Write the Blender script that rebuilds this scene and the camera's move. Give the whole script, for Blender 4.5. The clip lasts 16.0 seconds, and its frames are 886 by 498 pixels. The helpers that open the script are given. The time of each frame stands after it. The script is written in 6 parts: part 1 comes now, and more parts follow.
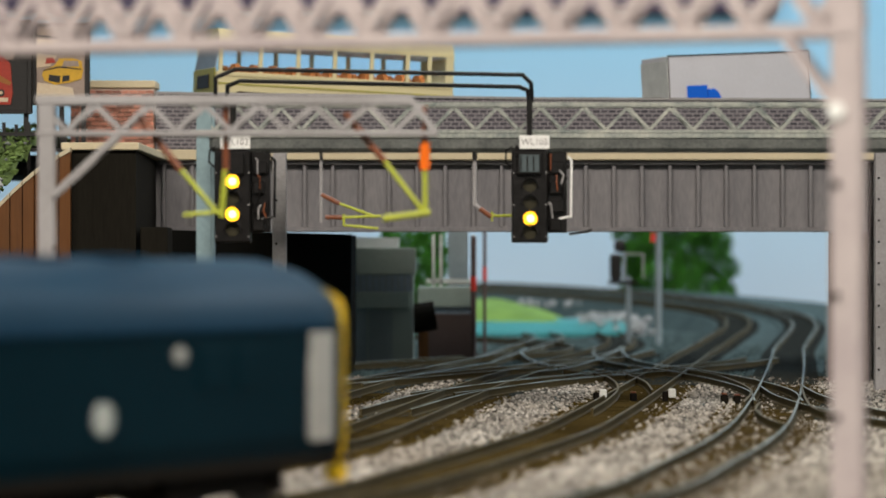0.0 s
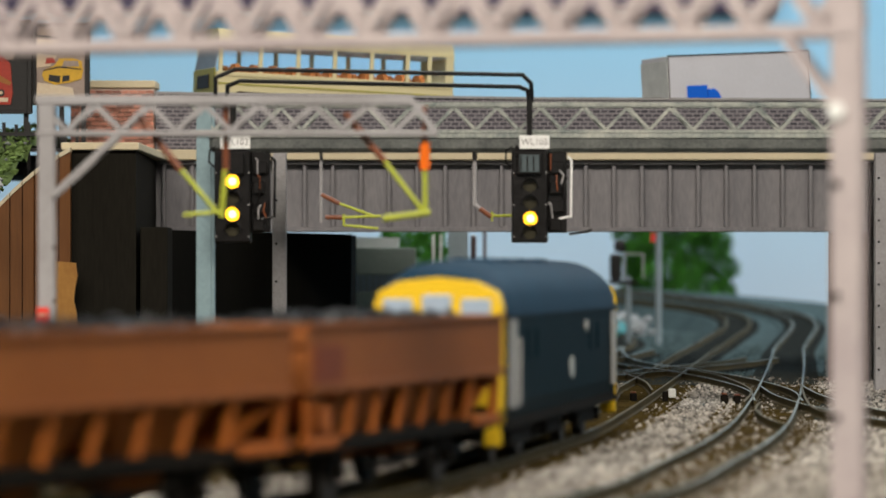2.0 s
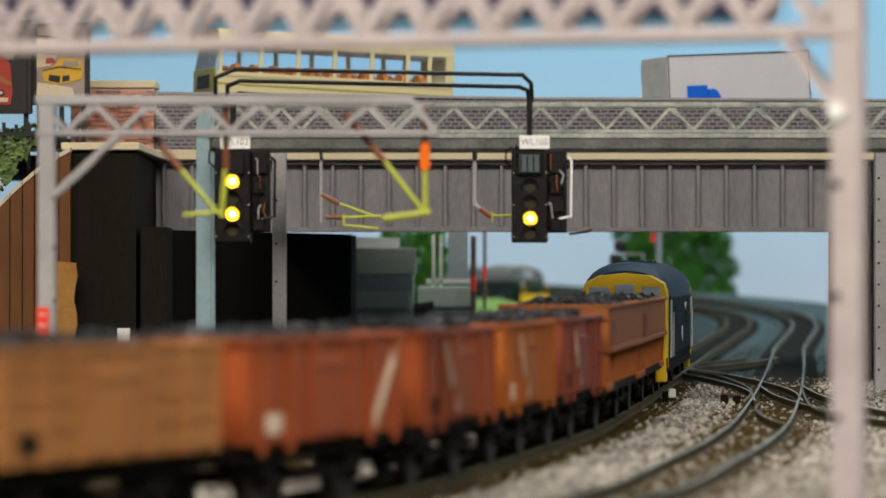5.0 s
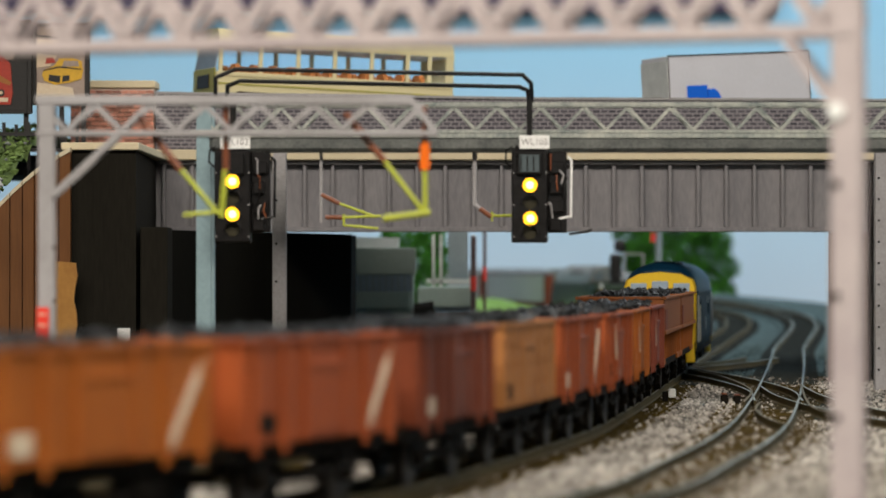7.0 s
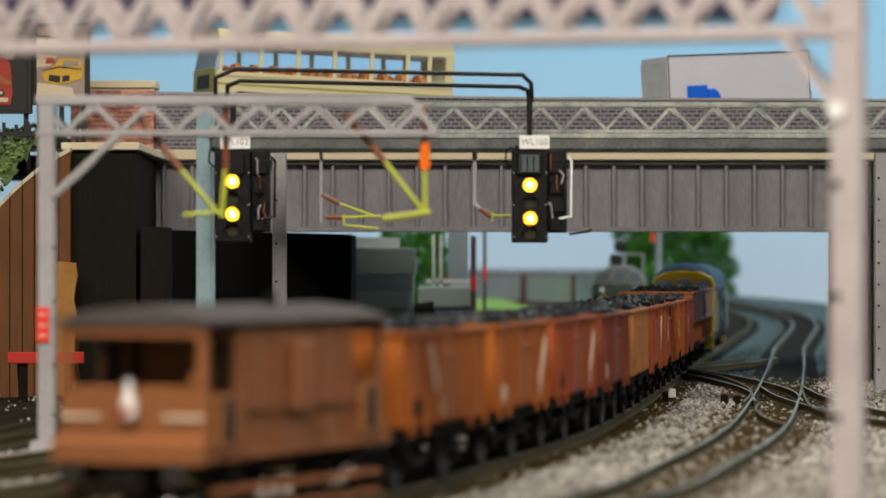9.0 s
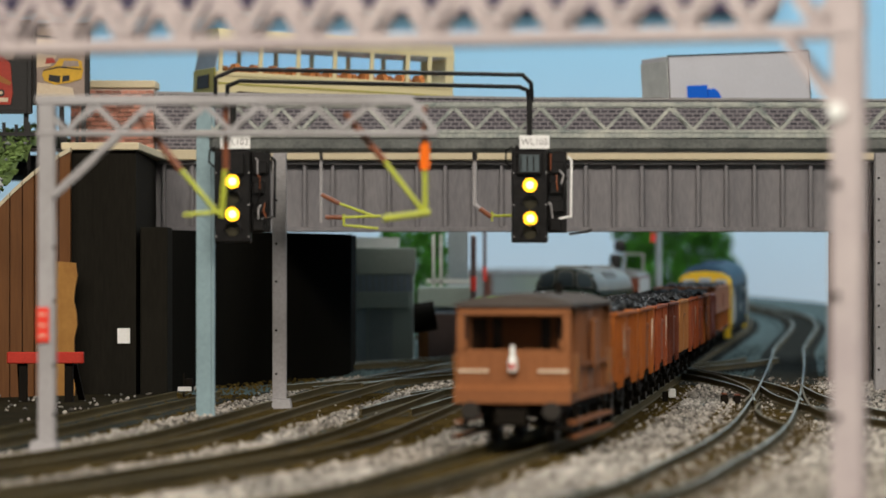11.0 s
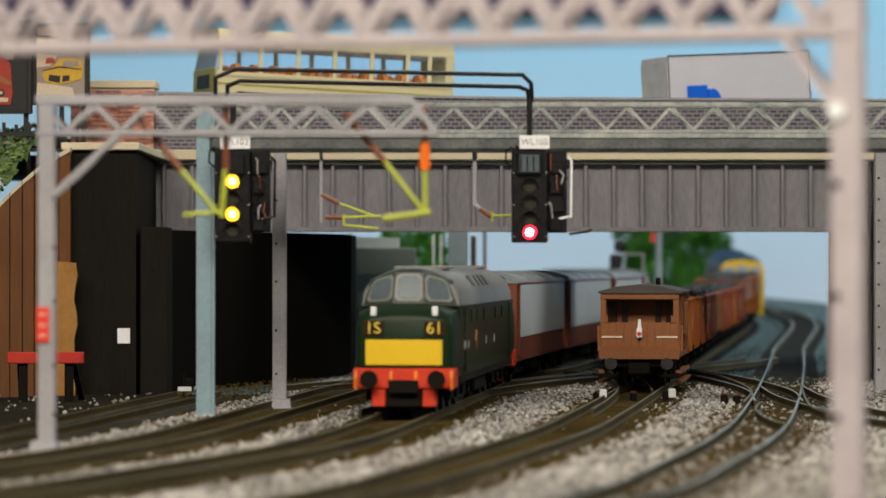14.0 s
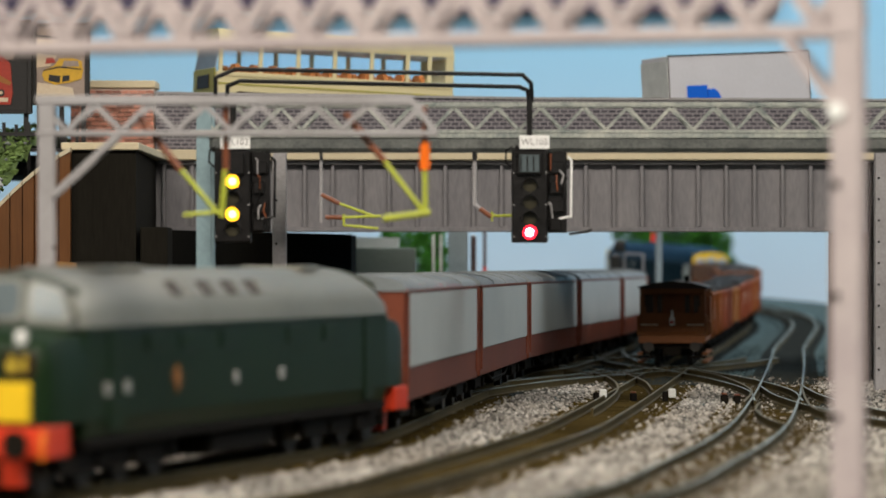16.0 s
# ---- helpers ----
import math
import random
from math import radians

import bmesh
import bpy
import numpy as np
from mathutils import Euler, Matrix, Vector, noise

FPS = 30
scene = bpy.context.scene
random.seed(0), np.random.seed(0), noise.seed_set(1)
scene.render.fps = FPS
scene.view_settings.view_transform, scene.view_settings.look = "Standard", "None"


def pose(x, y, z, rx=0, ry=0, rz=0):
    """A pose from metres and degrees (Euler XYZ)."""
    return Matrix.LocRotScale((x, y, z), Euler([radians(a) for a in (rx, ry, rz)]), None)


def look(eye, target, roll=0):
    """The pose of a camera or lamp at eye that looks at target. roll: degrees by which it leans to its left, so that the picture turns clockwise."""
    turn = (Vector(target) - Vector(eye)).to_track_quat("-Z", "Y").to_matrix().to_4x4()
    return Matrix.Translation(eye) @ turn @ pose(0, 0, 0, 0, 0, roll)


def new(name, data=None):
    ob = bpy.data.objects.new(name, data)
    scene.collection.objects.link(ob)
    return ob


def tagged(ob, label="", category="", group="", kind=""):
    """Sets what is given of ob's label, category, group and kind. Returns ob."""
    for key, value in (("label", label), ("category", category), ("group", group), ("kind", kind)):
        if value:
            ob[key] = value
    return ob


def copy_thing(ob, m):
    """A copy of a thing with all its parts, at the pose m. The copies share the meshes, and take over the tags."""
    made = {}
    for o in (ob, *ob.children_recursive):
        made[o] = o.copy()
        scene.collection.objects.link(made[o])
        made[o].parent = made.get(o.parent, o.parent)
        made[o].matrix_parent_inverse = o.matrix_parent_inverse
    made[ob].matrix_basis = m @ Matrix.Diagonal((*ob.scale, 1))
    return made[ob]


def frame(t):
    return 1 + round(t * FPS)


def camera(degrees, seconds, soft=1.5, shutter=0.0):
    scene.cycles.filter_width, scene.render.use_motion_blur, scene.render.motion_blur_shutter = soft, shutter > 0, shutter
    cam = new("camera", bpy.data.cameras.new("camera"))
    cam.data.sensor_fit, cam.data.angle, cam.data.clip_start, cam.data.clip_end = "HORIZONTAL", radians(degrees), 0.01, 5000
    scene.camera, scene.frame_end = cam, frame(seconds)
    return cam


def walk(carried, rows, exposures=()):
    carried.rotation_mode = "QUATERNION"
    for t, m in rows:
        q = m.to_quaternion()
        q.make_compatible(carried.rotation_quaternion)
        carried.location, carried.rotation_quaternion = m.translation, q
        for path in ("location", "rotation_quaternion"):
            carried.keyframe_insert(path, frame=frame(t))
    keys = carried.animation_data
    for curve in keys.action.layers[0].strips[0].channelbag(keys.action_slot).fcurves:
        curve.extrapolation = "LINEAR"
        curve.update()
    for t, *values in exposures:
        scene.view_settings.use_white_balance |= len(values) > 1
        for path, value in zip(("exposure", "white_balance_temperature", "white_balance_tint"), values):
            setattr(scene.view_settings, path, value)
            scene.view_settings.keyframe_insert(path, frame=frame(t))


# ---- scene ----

# A table-top model railway at 1:76; sizes below are in millimetres unless said otherwise.
MM = 0.001
cam = camera(14.9, 16.0, soft=1.5, shutter=0.4)
cam.data.dof.use_dof = True
cam.data.dof.focus_distance = 1.36
cam.data.dof.aperture_fstop = 23.0
EYE = (0, 0, 0.050)
VIEW = pose(*EYE, 90.277, 0, 0)
walk(cam, [(0.0, VIEW), (16.0, VIEW)], exposures=[(0.0, -0.17), (16.0, -0.17)])

# ---- light: an exhibition room with strip lights over the layout ----
world = bpy.data.worlds.new("room_air")
scene.world = world
world.use_nodes = True
world.node_tree.nodes["Background"].inputs[0].default_value = (0.9, 0.95, 1.0, 1)
world.node_tree.nodes["Background"].inputs[1].default_value = 0.05


def area_light(name, at, target, sx, sy, watts, colour):
    data = bpy.data.lights.new(name, "AREA")
    data.shape, data.size, data.size_y, data.energy, data.color = "RECTANGLE", sx, sy, watts, colour
    ob = new(name, data)
    ob.matrix_world = look(at, target)
    return ob


area_light("strip_light_front", (-0.06, 0.06, 0.80), (0.0, 0.95, 0.03), 1.3, 0.3, 25.0, (1.0, 0.92, 0.80))
area_light("hall_light", (0.5, -2.3, 0.80), (0.0, 1.6, 0.02), 2.6, 0.9, 5.5, (1.0, 0.93, 0.84))
area_light("side_light", (1.35, 1.88, 0.95), (0.08, 2.05, 0.0), 0.5, 1.0, 12, (0.93, 0.98, 1.0))
area_light("strip_light_middle", (0.45, 2.48, 1.15), (0.1, 2.9, 0.0), 2.0, 0.35, 11, (0.95, 0.98, 1.0))
area_light("strip_light_back", (0.2, 3.0, 1.30), (0.2, 4.1, 0.25), 2.6, 0.3, 18.2, (0.95, 0.98, 1.0))


# ---- materials ----
def mat(name, colour, rough=0.6, metal=0.0, vary=0.22, grain=900.0, patch=45.0, bump=0.25, spec=0.3, second=None, random_shift=0.0, island=0.0, stretch=(1, 1, 1)):
    m = bpy.data.materials.new(name)
    m.use_nodes = True
    nt = m.node_tree
    b = nt.nodes["Principled BSDF"]
    b.inputs["Roughness"].default_value, b.inputs["Metallic"].default_value = rough, metal
    b.inputs["Specular IOR Level"].default_value = spec
    co = nt.nodes.new("ShaderNodeTexCoord")
    mp = nt.nodes.new("ShaderNodeMapping")
    mp.inputs["Scale"].default_value = stretch
    nt.links.new(co.outputs["Object"], mp.inputs[0])
    fine, broad = nt.nodes.new("ShaderNodeTexNoise"), nt.nodes.new("ShaderNodeTexNoise")
    fine.inputs["Scale"].default_value, broad.inputs["Scale"].default_value = grain, patch
    fine.inputs["Detail"].default_value, broad.inputs["Detail"].default_value = 4, 5
    for n in (fine, broad):
        nt.links.new(mp.outputs[0], n.inputs["Vector"])
    add = nt.nodes.new("ShaderNodeMath")
    add.operation = "MULTIPLY_ADD"
    nt.links.new(broad.outputs[0], add.inputs[0])
    add.inputs[1].default_value = 1.5
    nt.links.new(fine.outputs[0], add.inputs[2])
    ramp = nt.nodes.new("ShaderNodeMapRange")
    ramp.inputs["From Min"].default_value, ramp.inputs["From Max"].default_value = 0.75, 1.75
    nt.links.new(add.outputs[0], ramp.inputs["Value"])
    mix = nt.nodes.new("ShaderNodeMix")
    mix.data_type = "RGBA"
    c2 = second or tuple(c * (1 - vary) for c in colour)
    c1 = colour if second else tuple(min(1, c * (1 + vary)) for c in colour)
    mix.inputs["A"].default_value, mix.inputs["B"].default_value = (*c2, 1), (*c1, 1)
    nt.links.new(ramp.outputs[0], mix.inputs["Factor"])
    out = mix.outputs["Result"]
    if random_shift or island:
        hsv = nt.nodes.new("ShaderNodeHueSaturation")
        mr = nt.nodes.new("ShaderNodeMapRange")
        k = island or random_shift
        mr.inputs["To Min"].default_value, mr.inputs["To Max"].default_value = 1 - k, 1 + k
        src = nt.nodes.new("ShaderNodeNewGeometry").outputs["Random Per Island"] if island else nt.nodes.new("ShaderNodeObjectInfo").outputs["Random"]
        nt.links.new(src, mr.inputs["Value"])
        nt.links.new(mr.outputs[0], hsv.inputs["Value"])
        nt.links.new(out, hsv.inputs["Color"])
        out = hsv.outputs[0]
    nt.links.new(out, b.inputs["Base Color"])
    if bump:
        bp = nt.nodes.new("ShaderNodeBump")
        bp.inputs["Strength"].default_value, bp.inputs["Distance"].default_value = bump, 0.0004
        nt.links.new(fine.outputs[0], bp.inputs["Height"])
        nt.links.new(bp.outputs[0], b.inputs["Normal"])
    return m


def glow(name, colour, strength):
    m = bpy.data.materials.new(name)
    m.use_nodes = True
    b = m.node_tree.nodes["Principled BSDF"]
    b.inputs["Base Color"].default_value = (*colour, 1)
    b.inputs["Emission Color"].default_value, b.inputs["Emission Strength"].default_value = (*colour, 1), strength
    return m


def glass(name, colour, rough=0.05):
    m = bpy.data.materials.new(name)
    m.use_nodes = True
    b = m.node_tree.nodes["Principled BSDF"]
    b.inputs["Base Color"].default_value = (*colour, 1)
    b.inputs["Roughness"].default_value, b.inputs["Transmission Weight"].default_value, b.inputs["IOR"].default_value = rough, 1.0, 1.1
    return m


def brick_mat(name, c1, c2, mortar, width, height):
    m = mat(name, c1, 0.9, bump=0.3)
    nt = m.node_tree
    co = nt.nodes.new("ShaderNodeTexCoord")
    mp = nt.nodes.new("ShaderNodeMapping")
    mp.inputs["Rotation"].default_value = (radians(90), 0, 0)
    nt.links.new(co.outputs["Object"], mp.inputs[0])
    br = nt.nodes.new("ShaderNodeTexBrick")
    br.inputs["Color1"].default_value, br.inputs["Color2"].default_value, br.inputs["Mortar"].default_value = (*c1, 1), (*c2, 1), (*mortar, 1)
    br.inputs["Scale"].default_value = 1.0
    br.inputs["Brick Width"].default_value, br.inputs["Row Height"].default_value, br.inputs["Mortar Size"].default_value = width * MM, height * MM, 0.17 * height * MM
    nt.links.new(mp.outputs[0], br.inputs["Vector"])
    nt.links.new(br.outputs["Color"], nt.nodes["Principled BSDF"].inputs["Base Color"])
    return m


M = {
    "steel_grey": mat("pale_grey_paint", (0.40, 0.385, 0.40), 0.55, vary=0.25, second=(0.25, 0.235, 0.235)),
    "mast_blue": mat("blue_grey_paint", (0.27, 0.38, 0.42), 0.5, second=(0.19, 0.27, 0.30)),
    # dark tone for stains, cream tone for highlights painted into the patches
    "truss_green": mat("weathered_highlit_truss_paint", (0.50, 0.50, 0.45), 0.5, second=(0.13, 0.16, 0.16), patch=130),
    # the lighter grey patches are the beam's highlight, done in colour
    "beam_dark": mat("dark_highlit_walkway_paint", (0.17, 0.175, 0.165), 0.45, second=(0.045, 0.05, 0.05), patch=110),
    "truss_near": mat("pinkish_grey_paint", (0.52, 0.45, 0.44), 0.6, second=(0.36, 0.30, 0.31)),
    "girder": mat("girder_grey_paint", (0.26, 0.245, 0.255), 0.5, second=(0.14, 0.135, 0.15), patch=110, stretch=(1, 1, 0.22)),
    "cream": mat("cream_card", (0.70, 0.60, 0.42), 0.8, vary=0.1),
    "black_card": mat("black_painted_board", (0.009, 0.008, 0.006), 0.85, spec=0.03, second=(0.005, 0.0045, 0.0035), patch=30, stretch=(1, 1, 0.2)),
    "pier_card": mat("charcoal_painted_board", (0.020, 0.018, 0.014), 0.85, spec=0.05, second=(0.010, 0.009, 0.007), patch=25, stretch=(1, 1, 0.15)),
    "black": mat("black_plastic", (0.010, 0.009, 0.009), 0.28, vary=0.5, patch=250),
    "under": mat("grimy_underframe", (0.011, 0.008, 0.005), 0.75, spec=0.1, second=(0.006, 0.005, 0.004)),
    "wheel": mat("wheel_steel", (0.035, 0.03, 0.026), 0.5, 0.3),
    "rail": mat("rusty_rail_steel", (0.105, 0.080, 0.034), 0.6, 0.0, spec=0.1, second=(0.050, 0.038, 0.015), patch=20),
    "rail_worn": mat("dull_worn_rail_top", (0.20, 0.175, 0.11), 0.5, 0.3, second=(0.10, 0.085, 0.05), patch=20),
    "rail_bright": mat("polished_rail_steel", (0.40, 0.48, 0.48), 0.4, 0.15, second=(0.20, 0.24, 0.23), patch=20),
    "sleeper": mat("weathered_sleeper", (0.060, 0.043, 0.016), 0.9, spec=0.0, random_shift=0.3),
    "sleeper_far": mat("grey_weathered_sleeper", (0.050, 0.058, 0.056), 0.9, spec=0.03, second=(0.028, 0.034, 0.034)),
    "dirt": mat("dirty_ballast_bed", (0.125, 0.088, 0.026), 0.95, spec=0.0, second=(0.046, 0.032, 0.010), grain=700, patch=60, bump=1.0),
    "stones": mat("ballast_stone", (0.44, 0.415, 0.385), 0.85, spec=0.1, second=(0.22, 0.19, 0.16), island=0.75, patch=9),
    # grey ballast; its teal cast is blue bounce from the sky board, coloured in
    "far_ballast": mat("sky_tinted_grey_ballast", (0.100, 0.145, 0.150), 0.9, spec=0.05, second=(0.052, 0.080, 0.086), grain=500, patch=20, bump=1.0, island=0.3),
    "brown_wood": mat("brown_stained_boards", (0.22, 0.09, 0.028), 0.7, second=(0.12, 0.044, 0.013), grain=300, patch=40, stretch=(3, 3, 0.25)),
    "ochre": mat("ochre_chipboard", (0.42, 0.215, 0.055), 0.8, second=(0.30, 0.14, 0.035), grain=500, patch=150),
    "red": mat("red_paint", (0.48, 0.032, 0.018), 0.5),
    "red_sign": mat("red_sign", (0.75, 0.05, 0.03), 0.5, vary=0.06),
    "white": mat("white_card", (0.86, 0.85, 0.84), 0.7, vary=0.07),
    "cream_bus": mat("cream_bus_enamel", (0.76, 0.68, 0.42), 0.25, vary=0.05, bump=0.02),
    "olive_bus": mat("yellow_green_bus_panel", (0.42, 0.38, 0.09), 0.3, vary=0.08, bump=0.02),
    "seat": mat("orange_seat", (0.42, 0.15, 0.04), 0.8),
    "inside": mat("pale_interior", (0.72, 0.76, 0.80), 0.7),
    "bus_black": mat("dark_window_band", (0.035, 0.018, 0.010), 0.25),
    "trailer": mat("white_trailer_card", (0.66, 0.66, 0.72), 0.6, vary=0.05),
    # paler than the box sides to make up for facing away from the lamps
    "trailer_end": mat("lightened_scuffed_trailer_front", (0.80, 0.82, 0.83), 0.7, second=(0.55, 0.57, 0.57), patch=120),
    "blue_mark": mat("blue_print", (0.004, 0.14, 0.78), 0.6, vary=0.06),
    # rail blue with the unlit side's shade put into it, so near black
    "loco_blue_shaded": mat("shaded_rail_blue_paint", (0.0010, 0.016, 0.026), 0.5, spec=0.06, second=(0.0006, 0.010, 0.017), patch=30, bump=0.05),
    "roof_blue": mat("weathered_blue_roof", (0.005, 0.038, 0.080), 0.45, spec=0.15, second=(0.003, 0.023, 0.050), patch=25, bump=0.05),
    "yellow": mat("warning_yellow", (0.80, 0.52, 0.022), 0.4, vary=0.08, bump=0.03),
    "loco_green": mat("locomotive_green", (0.012, 0.029, 0.010), 0.36, spec=0.15, second=(0.007, 0.018, 0.007), patch=25, bump=0.05),
    "roof_grey": mat("grey_loco_roof", (0.27, 0.265, 0.235), 0.4, second=(0.16, 0.16, 0.14), patch=25, bump=0.05),
    "buffer_red": mat("buffer_beam_red", (0.62, 0.045, 0.015), 0.5),
    "orange": mat("orange_hose", (0.80, 0.20, 0.02), 0.5),
    "grille": mat("silver_grille", (0.48, 0.47, 0.45), 0.45, 0.2),
    "glass_dark": mat("dark_cab_glass", (0.10, 0.125, 0.135), 0.12, bump=0.0),
    "glass_pale": mat("pale_cab_glass", (0.34, 0.42, 0.52), 0.15, bump=0.0),
    "cab_grey": mat("grey_green_cab_paint", (0.040, 0.050, 0.036), 0.4, second=(0.025, 0.032, 0.023), patch=40, bump=0.05),
    "frame_grey": mat("window_surround_grey", (0.20, 0.20, 0.18), 0.4),
    "bauxite": mat("bauxite_paint", (0.35, 0.075, 0.016), 0.6, second=(0.23, 0.045, 0.011), patch=35),
    "bauxite_dark": mat("dark_bauxite_paint", (0.22, 0.048, 0.016), 0.6, second=(0.135, 0.030, 0.012), patch=35),
    "rust": mat("rusty_orange_paint", (0.41, 0.115, 0.012), 0.65, second=(0.27, 0.066, 0.009), patch=35),
    "tan": mat("tan_timber_paint", (0.40, 0.170, 0.050), 0.7, second=(0.30, 0.115, 0.033), patch=45),
    "maroon": mat("maroon_paint", (0.25, 0.054, 0.024), 0.55, second=(0.16, 0.034, 0.017), patch=35),
    "hopper_brown": mat("hopper_brown_paint", (0.29, 0.092, 0.020), 0.6, second=(0.20, 0.058, 0.012), patch=30),
    "van_brown": mat("brake_van_brown", (0.28, 0.103, 0.034), 0.65, second=(0.18, 0.064, 0.022), patch=35),
    "van_roof": mat("grey_van_roof", (0.085, 0.07, 0.062), 0.7, second=(0.055, 0.045, 0.04)),
    "stripe": mat("worn_white_stripe", (0.74, 0.64, 0.50), 0.7, second=(0.58, 0.43, 0.30)),
    "coal": mat("coal_lumps", (0.016, 0.017, 0.019), 0.35, island=0.5),
    "coach_white": mat("pale_grey_coach_panel", (0.56, 0.58, 0.56), 0.5, second=(0.43, 0.46, 0.45), patch=18),
    "coach_brown": mat("coach_lower_brown", (0.21, 0.052, 0.024), 0.5, second=(0.135, 0.034, 0.017), patch=25),
    "coach_roof": mat("coach_grey_roof", (0.25, 0.275, 0.29), 0.55, second=(0.17, 0.19, 0.20), patch=20),
    "insul_brown": mat("brown_insulator", (0.20, 0.065, 0.030), 0.35),
    "arm_green": mat("yellow_green_arm", (0.43, 0.47, 0.05), 0.45),
    "insul_orange": mat("orange_insulator", (0.90, 0.17, 0.01), 0.45, vary=0.06),
    "grass": mat("static_grass", (0.23, 0.40, 0.09), 0.9, second=(0.10, 0.20, 0.045), grain=400, patch=35, bump=1.0, island=0.35),
    "bank_grass": mat("dull_scatter_grass", (0.17, 0.25, 0.075), 0.95, second=(0.07, 0.11, 0.03), grain=400, patch=35, bump=1.0, island=0.45),
    "leaf": mat("dark_conifer_foliage", (0.060, 0.235, 0.020), 0.85, second=(0.016, 0.080, 0.008), grain=300, patch=30, island=0.55),
    "dark_earth": mat("dark_brown_earth", (0.034, 0.028, 0.015), 0.95, spec=0.02, second=(0.014, 0.013, 0.010), grain=600, patch=40, bump=1.0),
    "bark": mat("tree_bark", (0.06, 0.04, 0.025), 0.9),
    "turquoise": mat("turquoise_water_paint", (0.06, 0.36, 0.36), 0.4, second=(0.04, 0.26, 0.27), patch=12),
    "rock": mat("pale_plaster_rock", (0.44, 0.45, 0.45), 0.9, second=(0.24, 0.25, 0.26), grain=250, patch=30, bump=1.0),
    "concrete": mat("grey_green_concrete", (0.46, 0.53, 0.48), 0.8, second=(0.34, 0.40, 0.36), patch=40),
    "louvre": mat("grey_louvre", (0.30, 0.36, 0.39), 0.6),
    "brown_wall": mat("purple_brown_wall", (0.125, 0.085, 0.08), 0.8),
    "lamp_white": mat("white_lamp_case", (0.82, 0.82, 0.80), 0.4, vary=0.04),
    "brick_red": mat("red_brick_card", (0.58, 0.28, 0.215), 0.85, second=(0.44, 0.17, 0.12), random_shift=0.5, patch=150),
    "mortar": mat("pale_mortar", (0.68, 0.56, 0.48), 0.9),
    "stone_paper": brick_mat("grey_stone_course", (0.125, 0.115, 0.135), (0.07, 0.065, 0.08), (0.27, 0.25, 0.27), 3.7, 1.9),
    "text_yellow": mat("yellow_numerals", (0.80, 0.58, 0.06), 0.6, vary=0.03, bump=0),
    "text_dark": mat("dark_lettering", (0.28, 0.26, 0.26), 0.6, vary=0.03, bump=0),
    "poster_red": mat("poster_red", (0.50, 0.055, 0.030), 0.5, second=(0.30, 0.03, 0.02)),
    "poster_yellow": mat("poster_yellow", (0.62, 0.36, 0.03), 0.5),
    "poster_pale": mat("poster_pale", (0.42, 0.33, 0.29), 0.6, second=(0.25, 0.19, 0.16), patch=80),
    "frame_black": mat("black_hoarding_frame", (0.018, 0.016, 0.016), 0.5),
    "asphalt": mat("road_asphalt", (0.06, 0.06, 0.062), 0.9),
    "glow_yellow": glow("lit_yellow_lens", (1.0, 0.50, 0.02), 3.0),
    "core_yellow": glow("yellow_lens_core", (1.0, 0.85, 0.12), 9.0),
    "core_red": glow("red_lens_core", (1.0, 0.16, 0.2), 60.0),
    "glow_red": glow("lit_red_lens", (1.0, 0.015, 0.03), 5.0),
    "dead_lens": mat("unlit_lens", (0.05, 0.045, 0.03), 0.1),
    "wall": mat("room_wall_paint", (0.45, 0.43, 0.41), 0.9, patch=2, grain=200),
    "floor_room": mat("dark_room_floor", (0.12, 0.11, 0.10), 0.8, patch=2, grain=200),
}
# the painted sky, paler towards its foot
sky = mat("painted_sky", (0.40, 0.60, 0.74), 0.9, vary=0.03, patch=1.5, grain=60, bump=0.05)
nt = sky.node_tree
geo = nt.nodes.new("ShaderNodeNewGeometry")
sep = nt.nodes.new("ShaderNodeSeparateXYZ")
nt.links.new(geo.outputs["Position"], sep.inputs[0])
cr = nt.nodes.new("ShaderNodeValToRGB")
cr.color_ramp.elements[0].position, cr.color_ramp.elements[0].color = 0.0, (0.60, 0.72, 0.83, 1)
cr.color_ramp.elements[1].position, cr.color_ramp.elements[1].color = 1.0, (0.36, 0.66, 0.87, 1)
mr = nt.nodes.new("ShaderNodeMapRange")
mr.inputs["From Min"].default_value, mr.inputs["From Max"].default_value = 0.0, 0.34
nt.links.new(sep.outputs["Z"], mr.inputs["Value"])
nt.links.new(mr.outputs[0], cr.inputs[0])
nt.links.new(cr.outputs[0], nt.nodes["Principled BSDF"].inputs["Base Color"])


# ---- mesh helpers ----
def finish(name, bm, material, smooth=False):
    bmesh.ops.scale(bm, vec=(MM, MM, MM), verts=bm.verts)
    bmesh.ops.recalc_face_normals(bm, faces=bm.faces)
    me = bpy.data.meshes.new(name)
    bm.to_mesh(me)
    bm.free()
    me.materials.append(M[material] if isinstance(material, str) else material)
    if smooth:
        for p in me.polygons:
            p.use_smooth = True
        me.set_sharp_from_angle(angle=radians(38))
    return me


def part(name, bm, material, parent=None, label="", smooth=False):
    ob = new(name, finish(name, bm, material, smooth))
    ob.parent = parent
    if label:
        tagged(ob, label)
    return ob


def thing(name, label, category, at=(0, 0, 0), rz=0.0, group="", kind=""):
    ob = new(name)
    ob.empty_display_size = 0.01
    ob.matrix_basis = pose(at[0] * MM, at[1] * MM, at[2] * MM, 0, 0, rz)
    return tagged(ob, label, category, group, kind)


